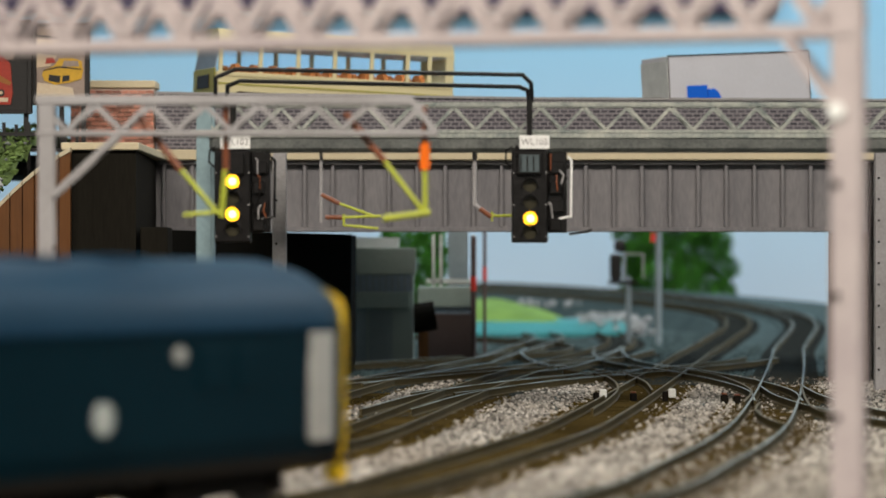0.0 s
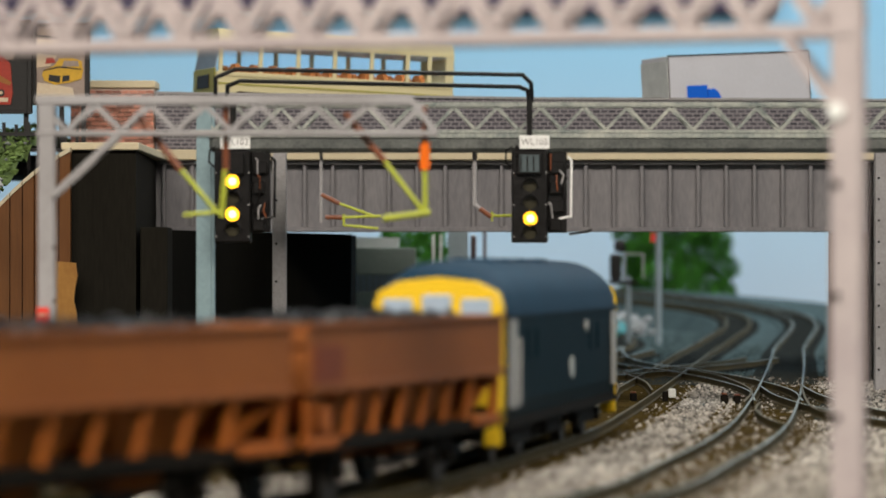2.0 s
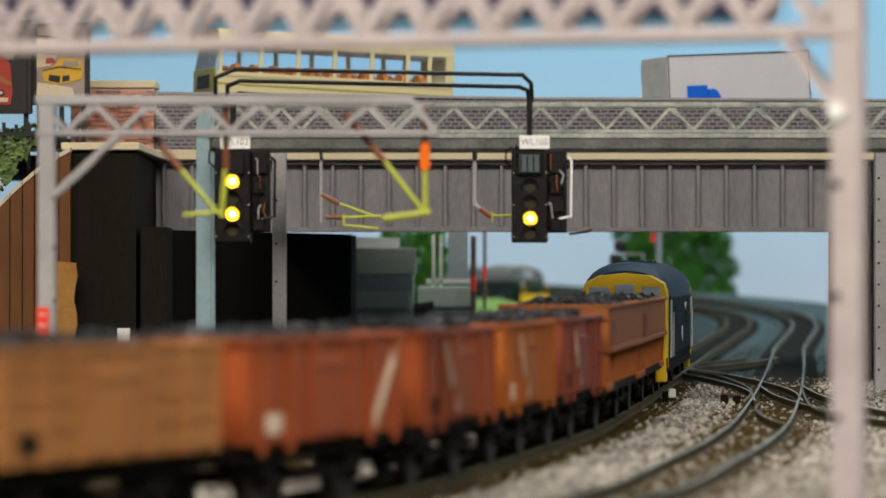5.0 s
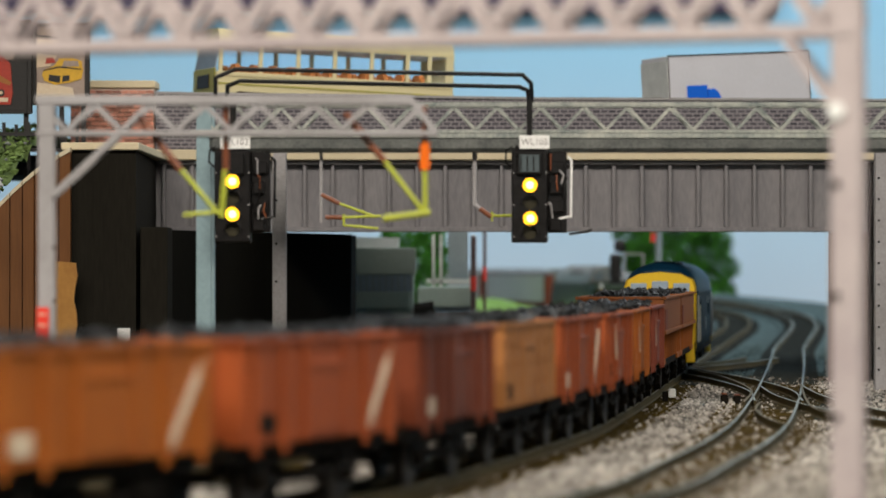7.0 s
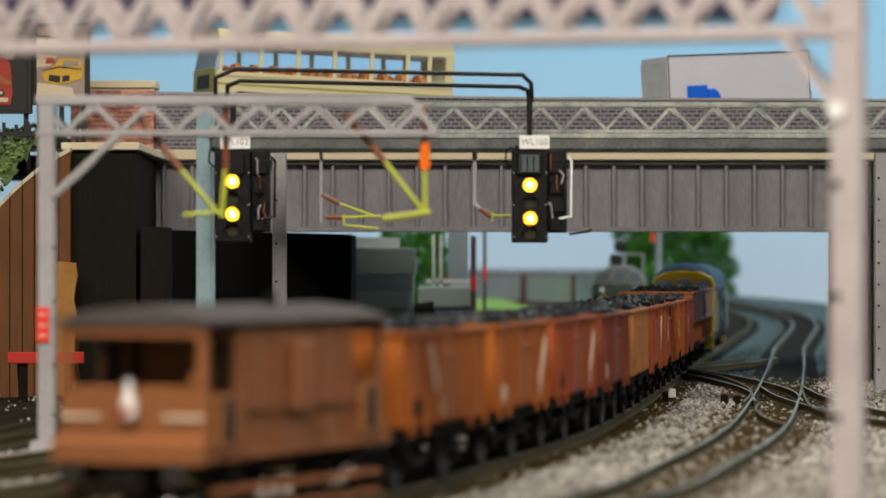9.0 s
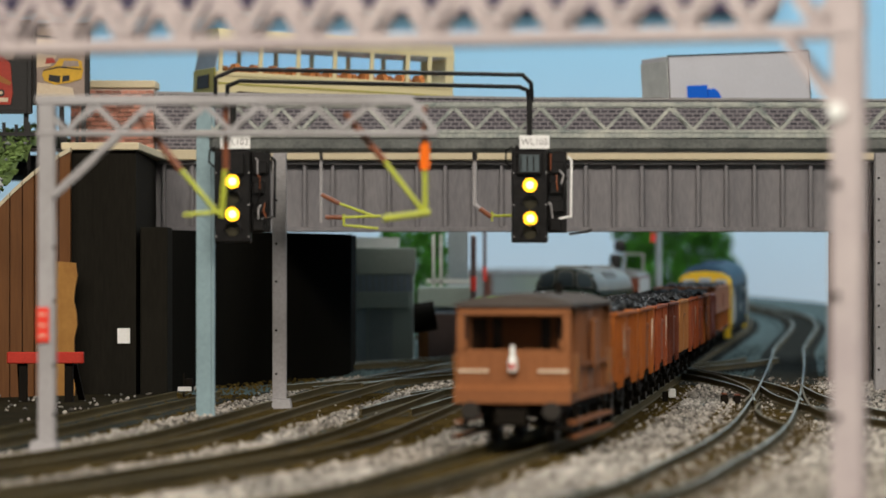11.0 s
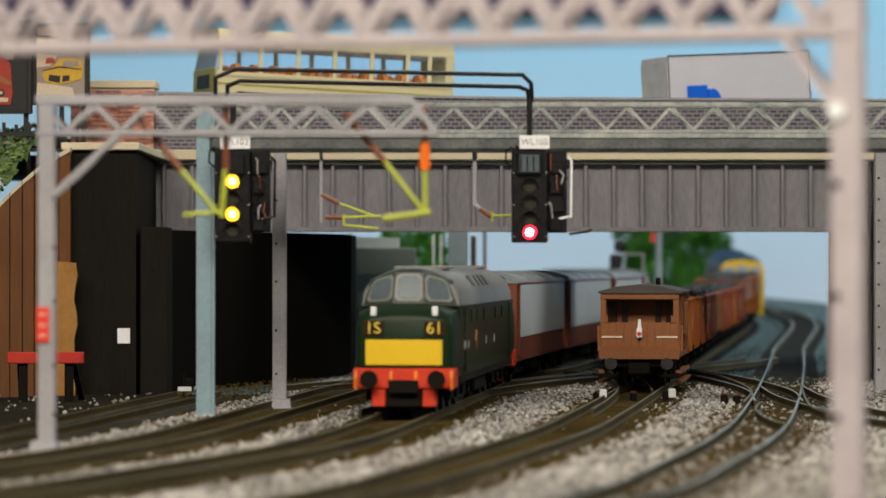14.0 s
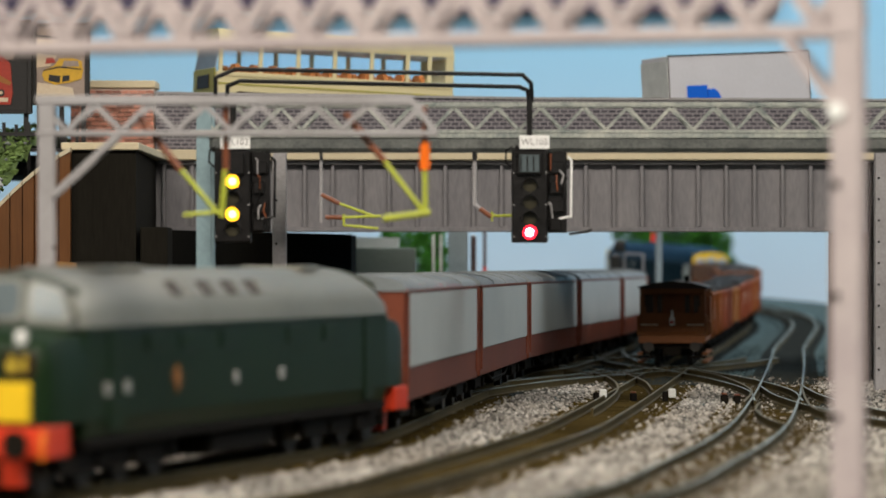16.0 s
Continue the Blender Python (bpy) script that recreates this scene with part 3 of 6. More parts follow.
tagged(part("paper_label", boxed(-135.6, -130.4, 1411, 1411.8, 17.5, 23.8), "white"), "small white paper square on the abutment", "label")
ab2 = thing("abutment", "dark brown abutment at the far end of the bridge", "abutment", kind="structure")
part("pier", loft(bmesh.new(), [[(176, YB - 12, z), (240, YB - 12, z), (240, YB + 130, z), (194, YB + 130, z)] for z in (-5, 65.2)]), "brown_wall", ab2)
part("upright", boxed(194, 198, YB - 15, YB - 9, -5, 97, bevel=.3), "black_card", ab2)

# wing wall of boards and the bank above it
wing = thing("wing_wall", "brown stained plank retaining wall with a pale top edge", "retaining wall", kind="structure")
n_planks = 15
for i in range(n_planks):
    f0, f1 = i / n_planks, (i + 1) / n_planks

    def wp(f):
        return -154.5 - 66 * f, 1404 - 75 * f, 97 - 40 * f - 55 * f * f
    (xa, ya, za), (xb, yb, zb) = wp(f0), wp(f1 - 0.006)
    bm = bmesh.new()
    o = 0.35 * (i % 3)
    loft(bm, [[(xa, ya - o, -5), (xb, yb - o, -5), (xb, yb + 5, -5), (xa, ya + 5, -5)], [(xa, ya - o, za), (xb, yb - o, zb), (xb, yb + 5, zb), (xa, ya + 5, za)]])
    part("plank", bm, "brown_wood", wing)
    bm = bmesh.new()
    loft(bm, [[(xa, ya - 1.2, za + .1), (xb, yb - 1.2, zb + .1), (xb, yb + 6, zb + .1), (xa, ya + 6, za + .1)], [(xa, ya - 1.2, za + 2), (xb, yb - 1.2, zb + 2), (xb, yb + 6, zb + 2), (xa, ya + 6, za + 2)]])
    part("edge_strip", bm, "cream", wing)
bm = bmesh.new()
rag = [(-160.5, -5)] + [(-160.5 + .6 * math.sin(k * 2.1), 5 + k * 5.2) for k in range(10)] + [(-151.5 + .8 * math.sin(k * 1.7), 51 - k * 5.2) for k in range(10)] + [(-152, -5)]
prism(bm, rag, 1396, 1399.5)
tagged(part("chipboard_strip", bm, "ochre"), "ragged ochre chipboard strip standing against the abutment", "board")

bank = bmesh.new()
bmesh.ops.create_grid(bank, x_segments=50, y_segments=40, size=1)
for v in bank.verts:
    fx, fy = (v.co.x + 1) / 2, (v.co.y + 1) / 2
    v.co.x, v.co.y = -380 + fx * 199, 1340 + fy * 380 + (fx - 1) * 10
    v.co.z = 54 + 16 * fx + 40 * min(1, fy * 2.0) + 5 * noise.noise(v.co * 0.06)
tagged(part("grass_bank", bank, "bank_grass", smooth=True), "green scatter grass bank beside the road bridge", "grass", kind="structure")
tuft = []
for _ in range(5000):
    fx, fy = rnd.random(), rnd.random()
    tuft.append((-380 + fx * 199, 1340 + fy * 200, 55 + 16 * fx + 40 * min(1, fy * .53 * 2.0) + rnd.uniform(-2, 3)))
stone_field("grass_tufts", tuft, 1.6, "bank_grass", "clumps of green foam scatter on the bank")
stone_field("pale_flowers", [(x, y, z + 1.6) for x, y, z in tuft[:420]], 1.5, "rock", "pale flower and rock specks over the bank")
rocks = bmesh.new()
lumps(rocks, [(-183 + rnd.uniform(-6, 4), 1372 + rnd.uniform(-4, 6), 82 + rnd.uniform(-4, 4)) for _ in range(9)], 2.4, 3)
tagged(part("plaster_rock", rocks, "rock"), "pale plaster rocks at the top of the bank", "rock")

# hoardings above the bank
def hoarding(x0, x1, y, top, bottom, pale):
    th = thing("hoarding", "black-framed advertising hoarding with a faded poster on posts", "billboard", group="hoardings")
    part("board", boxed(x0, x1, y, y + 2, bottom, top), "poster_pale" if pale else "frame_black", th, "faded poster sheet")
    for a in ((x0 - 1, x0 + 1, bottom - 1, top + 1), (x1 - 1, x1 + 1, bottom - 1, top + 1)):
        part("frame_side", boxed(a[0], a[1], y - 1.5, y + 2.5, a[2], a[3], bevel=.2), "frame_black", th)
    part("frame_top", boxed(x0 + 1.1, x1 - 1.1, y - 1.5, y + 2.5, top - .6, top + 1, bevel=.2), "frame_black", th)
    part("frame_bottom", boxed(x0 + 1.1, x1 - 1.1, y - 1.5, y + 2.5, bottom - 1, bottom + .6, bevel=.2), "frame_black", th)
    for px in (x0 + 2, (x0 + x1) / 2, x1 - 2):
        part("post", boxed(px - 1, px + 1, y + 2.1, y + 4.5, 88, bottom + 10), "frame_black", th)
    return th


h1 = hoarding(-181, -157.5, 1500, 156.5, 122, True)


def poster_patch(th, y, pts, paint, lift=.1):
    part("poster_shape", prism(bmesh.new(), pts, y - .5 - lift, y + .1), paint, th)


def poster_car(th, x, y, z, k, paint):
    """A plain car outline in three-quarter view with dark glass and bonnet, printed on a poster."""
    poster_patch(th, y, [(x + a * k, z + b * k) for a, b in ((0, 3), (1, .4), (6, -1.6), (13, -.4), (18, 1.2), (18.6, 5), (18, 9.2), (14, 10.6), (8, 10.4), (5.4, 7), (.8, 5.2))], paint)
    poster_patch(th, y, [(x + a * k, z + b * k) for a, b in ((9, 6.6), (16.8, 6.8), (16.4, 9.2), (10.2, 9.4))], "poster_pale", .3)
    poster_patch(th, y, [(x + a * k, z + b * k) for a, b in ((3, .2), (8, -.8), (8.4, 2.4), (3.4, 3.0))], "frame_black", .3)
    poster_patch(th, y, [(x + a * k, z + b * k) for a, b in ((9.2, -.4), (12.4, .2), (12.6, 2.8), (9.4, 2.5))], "frame_black", .3)
    poster_patch(th, y, [(x + a * k, z + b * k) for a, b in ((.6, 4.6), (8, 6.2), (17.8, 5.2), (17.8, 5.7), (8, 6.8), (.8, 5.2))], "frame_black", .3)


poster_car(h1, -177.6, 1500, 131.5, .98, "poster_yellow")
poster_patch(h1, 1500, [(-180, 124), (-163, 123.4), (-164, 128.6), (-172, 130), (-179.6, 131)], "stripe")
poster_patch(h1, 1500, [(-180, 137.4), (-174, 138.2), (-171, 143), (-179.8, 144.2)], "stripe")
poster_patch(h1, 1500, [(-176, 139.2), (-171.6, 139.8), (-172.6, 142.2), (-175.6, 142)], "poster_red", .3)
poster_patch(h1, 1500, [(-180, 151.2), (-160, 149.6), (-160, 150.4), (-180, 152)], "frame_black")
poster_patch(h1, 1500, [(-180, 146.2), (-163, 147.2), (-161, 149.0), (-180, 150.2)], "stripe", .05)
h2 = hoarding(-226, -182.5, 1496, 157.5, 118, False)
poster_patch(h2, 1496, [(-224, 141), (-190, 141), (-187, 148), (-186.5, 155.5), (-224, 156)], "poster_pale")
poster_patch(h2, 1496, [(-214, 121), (-191, 121), (-190, 126), (-191, 139), (-195, 143), (-207, 142.6), (-214, 139)], "poster_red", .2)
poster_patch(h2, 1496, [(-224, 123), (-216, 123), (-216, 138), (-219, 142), (-224, 141)], "poster_red", .2)
poster_patch(h2, 1496, [(-203, 138), (-199, 138.8), (-198, 135.4), (-190.4, 130.8), (-191.4, 129.4), (-199.6, 132.6), (-203, 135)], "tan", .4)
poster_patch(h2, 1496, [(-201.6, 136.4), (-198.8, 136.6), (-199, 139.2), (-201.6, 139)], "stripe", .6)
for px, pz, pr in ((-201.4, 127.8, 3.0), (-195, 126.2, 1.6)):
    part("poster_shape", rod(bmesh.new(), (px, 1494.9, pz), (px, 1495.6, pz), pr, 16), "frame_black", h2)
    part("poster_shape", rod(bmesh.new(), (px, 1494.5, pz), (px, 1494.89, pz), pr * .5, 12), "stripe", h2)
poster_patch(h2, 1496, [(-208, 122.2), (-192, 122.2), (-192, 124), (-208, 124)], "stripe", .6)
fence = thing("fence", "dark timber fence along the top of the bank", "fence")
for i in range(14):
    part("post", boxed(-232 + i * 5.4, -230.6 + i * 5.4, 1492, 1493.4, 92, 112 + (i % 2)), "frame_black", fence)
for z in (100, 107):
    part("rail", boxed(-233, -159, 1490.6, 1491.9, z, z + 1.6), "frame_black", fence)


# ---- double-deck bus ----
def make_bus():
    th = thing("double_deck_bus", "cream double-deck bus model with orange seats on the bridge", "bus", (-51, 1650, 101.2), 0)
    th.matrix_basis = pose(-0.0585, 1.640, 0.1076, 0, 2.1, 22)
    L, W = 60.5, 16.5
    y = -W
    bm = bmesh.new()
    box(bm, -L, L, -W, W, 4, 30.5)
    part("lower_body", bm, "cream_bus", th)
    pil = [-58.5, -38.5, -19.5, -1.0, 18, 36.5, 48]
    part("roof", prism_x(bmesh.new(), [(-W, 46.5), (-W + .6, 50.3), (-W + 3, 52.8), (0, 53.5), (W - 3, 52.8), (W - .6, 50.3), (W, 46.5)], -L + 1, L), "cream_bus", th, smooth=True)
    part("roof_edge", boxed(-L + 1, L, -W - .05, W + .05, 45.6, 47.2), "cream_bus", th)
    for s in (-1, 1):
        for p in pil + [58.0]:
            part("window_pillar", boxed(p - (1.6 if p == 58.0 else 1), p + (2.5 if p == 58.0 else 1), s * W - .6, s * W + .6, 30.6, 45.5, bevel=.2), "cream_bus", th)
        part("window_sill", boxed(-L, L, s * W - .7, s * W + .7, 30.1, 32.4, bevel=.3), "cream_bus", th)
        part("band", boxed(-L, L, s * W - .45, s * W + .45, 26.2, 27.0), "olive_bus", th)
        part("window_glass", boxed(-L + 3, L - 3, s * W - .15, s * W + .15, 32.5, 45.5), glass_bus, th).visible_shadow = False
        for k in range(6):
            a = -50 + k * 17.6
            part("lower_window", boxed(a, a + 15.5, s * W - .3, s * W + .3, 12, 23.2, bevel=.25), "bus_black", th, "dark lower deck window")
        for a in (-36, 34):
            part("wheel", rod(bmesh.new(), (a, s * (W - 4), 5.5), (a, s * (W - .3), 5.5), 5.5, 20), "under", th)
    part("front_panel", boxed(-L - .8, -L + .1, -W + .4, W - .4, 4, 34, bevel=.3), "olive_bus", th, "yellow-green front panel")
    part("destination_box", boxed(-L - 1.3, -L - .7, -9, 9, 24.5, 31, bevel=.2), "bus_black", th, "black destination box")
    part("front_glass", loft(bmesh.new(), [[(-L - .4, -W + 1, 34.1), (-L - .4, W - 1, 34.1), (-L + 1.6, W - 1.5, 47), (-L + 1.6, -W + 1.5, 47)], [(-L + .2, -W + 1, 34.1), (-L + .2, W - 1, 34.1), (-L + 2.2, W - 1.5, 47), (-L + 2.2, -W + 1.5, 47)]]), "glass_pale", th, "pale upper windscreen")
    part("rear_panel", boxed(L - .2, L + .5, -W + .3, W - .3, 4, 48, bevel=.4), "cream_bus", th)
    part("upper_floor", boxed(-L + 2, L - 2, -W + 1, W - 1, 30.6, 31.2), "inside", th)
    part("ceiling_lining", boxed(-L + 2, L - 2, -W + 1, W - 1, 45.2, 45.5), "inside", th)
    for k in range(11):
        for yy in (-9, 8):
            bm = bmesh.new()
            prism_x(bm, [(yy - 5.5, 31.3), (yy + 5.5, 31.3), (yy + 5.5, 34.6), (yy + 2.5, 36.6), (yy - 2.5, 36.6), (yy - 5.5, 34.6)], -50 + k * 9.4, -47.6 + k * 9.4)
            part("seat_back", bm, "seat", th, "orange seat back")
    return th


glass_bus = glass("bus_window_glass", (0.93, 0.96, 1.0))
make_bus()

# ---- box trailer ----
tr = thing("box_trailer", "plain white box trailer with a blue printed mark on the bridge", "trailer")
tr.matrix_basis = pose(0.1388, 1.640, 0.1032, 0, -3.2, 20)
part("box_body", boxed(-37, 37, -16, 16, 8, 48.5, bevel=.3), "trailer", tr, "white card box side")
part("front_wall", boxed(-37.7, -37.1, -15.8, 15.8, 8, 46.5, bevel=.2), "trailer_end", tr, "scuffed front wall, lightened where lamps miss it")
part("top_edge", boxed(-37.2, 37.2, -16.3, -15.7, 48.1, 48.8), "bus_black", tr, "thin dark top edge")
part("corner_edge", boxed(36.7, 37.3, -16.3, -15.7, 8, 48), "bus_black", tr)
part("corner_edge", boxed(-37.3, -36.9, -16.3, -15.7, 8, 48), "bus_black", tr)
part("printed_mark", boxed(-28, -17.5, -16.5, -16.05, 24, 34), "blue_mark", tr, "blue printed shape")
part("printed_mark", prism(bmesh.new(), [(-17.3, 24), (-10.5, 24), (-10.5, 28), (-12, 31), (-14, 32.2), (-17.3, 32)], -16.5, -16.05), "blue_mark", tr)
for a in (-22, 14, 26):
    for s in (-1, 1):
        part("wheel", rod(bmesh.new(), (a, s * 12, 5.5), (a, s * 15.5, 5.5), 5.5, 20), "under", tr)
part("chassis", boxed(-34, 34, -10, 10, 6, 7.9), "under", tr)


# ---- overhead-line gantries ----
def truss(th, x0, x1, y, z0, z1, period, mats, chord=1.5, web=1.1, depth=9.0, top=1.8, slant_end=False):
    for yy in (y, y + depth):
        part("top_chord", boxed(x0, x1 - (7 if slant_end else 0), yy - .9, yy + .9, z1 - top, z1, bevel=.2), mats, th)
        part("bottom_chord", boxed(x0, x1, yy - .9, yy + .9, z0, z0 + chord, bevel=.2), mats, th)
        x, k = x0 + 1, 0
        while x < x1 - (8 if slant_end else 0):
            xn = min(x + period / 2, x1)
            a, b = (z0 + chord, z1 - top) if k % 2 else (z1 - top, z0 + chord)
            part("web_bar", bar(bmesh.new(), (x, yy, a), (xn, yy, b), web, 1.0), mats, th)
            x, k = xn, k + 1
        if slant_end:
            part("end_bar", bar(bmesh.new(), (x1 - 7.5, yy, z1 - 1), (x1 - .5, yy, z0 + 1), 1.6, 1.6), mats, th)
    x = x0 + period
    while x < x1 - 6:
        part("cross_tie", boxed(x - .5, x + .5, y + 1, y + depth - 1, z0 + .2, z0 + 1.2), mats, th)
        x += period


def mast(th, x, y, z0, z1, w, material, flange=True):
    part("mast", boxed(x - w / 2, x + w / 2, y - .6, y + .6, z0, z1, bevel=.15), material, th)
    part("mast_web", boxed(x + w * .1, x + w * .35, y + .7, y + 4.4, z0, z1), material, th)
    part("mast_flange", boxed(x - w / 2, x + w / 2, y + 4.5, y + 5.7, z0, z1, bevel=.15), material, th)


def footing(th, x, y, w=9):
    bm = bmesh.new()
    loft(bm, [[(x - w / 2, y - w / 2, -5), (x + w / 2, y - w / 2, -5), (x + w / 2, y + w / 2 + 3, -5), (x - w / 2, y + w / 2 + 3, -5)], [(x - w / 2.6, y - w / 2.6, .6), (x + w / 2.6, y - w / 2.6, .6), (x + w / 2.6, y + w / 2.6 + 3, .6), (x - w / 2.6, y + w / 2.6 + 3, .6)]])
    part("footing", bm, "steel_grey", th, "rough concrete footing")


def arm(th, pts, r, material, label=""):
    part("arm_tube", pipe(bmesh.new(), pts, r), material, th, label)


g1 = thing("cantilever_gantry", "pale grey lattice cantilever gantry carrying overhead-line arms", "gantry")
Y1 = 952
truss(g1, -114.5, -1.5, Y1, 86.4, 97.8, 15.4, "steel_grey", slant_end=True, top=2.5, chord=1.5, web=1.3)
mast(g1, -111.5, Y1, .6, 97, 4.6, "steel_grey")
footing(g1, -112, Y1)
for yy in (Y1 - .5, Y1 + 8):
    part("brace", bar(bmesh.new(), (-110, yy, 69.5), (-91.5, yy, 86.6), 1.6, 1.4), "steel_grey", g1)
part("warning_plate", boxed(-114.0, -110.6, Y1 - 1.3, Y1 - .7, 28.5, 38.2), "red_sign", g1, "small red warning plate")
for k in range(3):
    part("plate_bar", boxed(-113.4, -111.4, Y1 - 1.5, Y1 - 1.31, 30 + k * 3, 30.5 + k * 3), "stripe", g1)
for z in (8, 22, 40, 55):
    part("bolt", rod(bmesh.new(), (-109.2, Y1 - 1.0, z), (-109.2, Y1 + .2, z), .5, 6), "under", g1)
ya = Y1 + 3
arm(g1, [(-86.5, ya, 93), (-74, ya, 77)], 1.0, "insul_brown", "brown insulator rod")
arm(g1, [(-74, ya, 77), (-63.3, ya, 64.6)], .7, "arm_green", "yellow-green tube")
arm(g1, [(-61.2, ya, 95), (-61.2, ya, 77)], .9, "insul_brown")
arm(g1, [(-61.5, ya, 77), (-62.3, ya, 63.5)], .8, "arm_green")
arm(g1, [(-73.3, ya, 64.2), (-62, ya, 65.2)], .6, "arm_green")
arm(g1, [(-27.6, ya, 93), (-16.5, ya, 79.4)], 1.0, "insul_brown")
arm(g1, [(-16.5, ya, 79.4), (-5.1, ya, 64.6)], .7, "arm_green")
arm(g1, [(-5.4, ya, 95), (-5.2, ya, 85)], .8, "insul_brown")
arm(g1, [(-5.1, ya, 85), (-5.1, ya, 77)], 1.5, "insul_orange", "bright orange insulator")
arm(g1, [(-5.1, ya, 77), (-5, ya, 64.5)], .75, "arm_green")
arm(g1, [(-17, ya, 63.2), (-3.6, ya, 65)], .95, "arm_green")

g2 = thing("signal_gantry", "weathered lattice signal gantry with a dark walkway beam", "gantry")
Y2 = 1190
truss(g2, -89, 178, Y2, 96.4, 107.3, 15.3, "truss_green", depth=10, chord=1.2, web=.95, top=1.6)
part("walkway_beam", boxed(-82, 178, Y2 - 2, Y2 + 12, 89.9, 95.6, bevel=1.2), "beam_dark", g2, "dark grimy walkway beam with highlights painted in")
part("walkway_lip", boxed(-82, 178, Y2 - 2.6, Y2 - 1.4, 94.6, 96.3, bevel=.2), "truss_green", g2)
mast(g2, -84, Y2, -5, 109, 5.3, "mast_blue")
part("mast_side", boxed(-81.3, -80.3, Y2, Y2 + 5, -5, 109), "mast_blue", g2)
mast(g2, 172, Y2, -5, 107, 5.3, "mast_blue")
for pts in ([(-80, Y2 + 1, 108), (-80, Y2 + 1, 116), (-73, Y2 + 1, 119), (28, Y2 + 1, 117), (31, Y2 + 1, 114), (31.3, Y2 + 1, 107)], [(-76.5, Y2 + 9, 108), (-76.3, Y2 + 9, 113.5), (-72, Y2 + 9, 115.3), (27, Y2 + 9, 113.2), (30, Y2 + 9, 112), (30.5, Y2 + 9, 107)]):
    part("cable_loop", pipe(bmesh.new(), pts, .75), "black", g2, "black cable hoop")
yd = Y2 + 5
arm(g2, [(-43, yd, 90), (-43, yd, 65)], .6, "steel_grey", "pale drop tube")
arm(g2, [(-43, yd, 75), (-36.5, yd, 71.8)], .8, "insul_brown")
arm(g2, [(-36.5, yd, 71.8), (-24.5, yd, 67.4)], .5, "arm_green")
arm(g2, [(-41.5, yd, 67), (-35.5, yd, 66.9)], .8, "insul_brown")
arm(g2, [(-35.5, yd, 66.9), (-22, yd, 67.4)], .5, "arm_green")
arm(g2, [(-35, yd, 68), (-35, yd, 64.2), (-22.8, yd, 63)], .45, "arm_green")
arm(g2, [(11.2, yd, 90), (11.2, yd, 71.5), (13, yd, 70)], .8, "steel_grey")
arm(g2, [(13, yd, 70), (17, yd, 67.2)], .9, "insul_brown")
arm(g2, [(17, yd, 67.5), (26, yd, 67.6)], .5, "arm_green")
arm(g2, [(17.3, yd, 69), (17.3, yd, 65.6)], .4, "arm_green")

m3 = thing("overhead_mast", "grey overhead-line mast on a concrete footing", "mast")
mast(m3, -60.5, 1252, .6, 92, 5.0, "steel_grey")
footing(m3, -60, 1252)
for z in (10, 26, 44, 58, 74):
    part("bolt", rod(bmesh.new(), (-61.6, 1250.6, z), (-61.6, 1251.8, z), .5, 6), "under", m3)
m4 = thing("overhead_mast", "riveted grey overhead-line mast beside the bridge end", "mast")
mast(m4, 185.5, 1430, -5, 99, 6.0, "steel_grey")
for k in range(10):
    part("bolt", rod(bmesh.new(), (183.8, 1428.6, 6 + k * 9), (183.8, 1429.8, 6 + k * 9), .5, 6), "under", m4)

# the near portal stands skew to the view; built about the foot of its mast
g0 = thing("portal_gantry", "pinkish grey lattice portal gantry close overhead", "gantry", (79.4, 667, 0), -17)
mast(g0, 0, 0, -5, 110, 6.0, "truss_near")
truss(g0, -215, 1.6, 0, 95.0, 110.0, 13.4, "truss_near", depth=9, chord=2.6, web=2.3, top=2.2)
for yy in (-.5, 8):
    part("brace", bar(bmesh.new(), (-2.6, yy, 82), (-13, yy, 96.0), 1.9, 1.3), "truss_near", g0)
for z in (20, 44, 66):
    part("mast_bolt", rod(bmesh.new(), (-1.8, -1.2, z), (-1.8, -.4, z), .8, 8), "under", g0)
part("mast_bolt", rod(bmesh.new(), (-1.8, -1.6, 80.5), (-1.8, -.4, 80.5), 1.7, 10), "lamp_white", g0, "pale round bolt head")


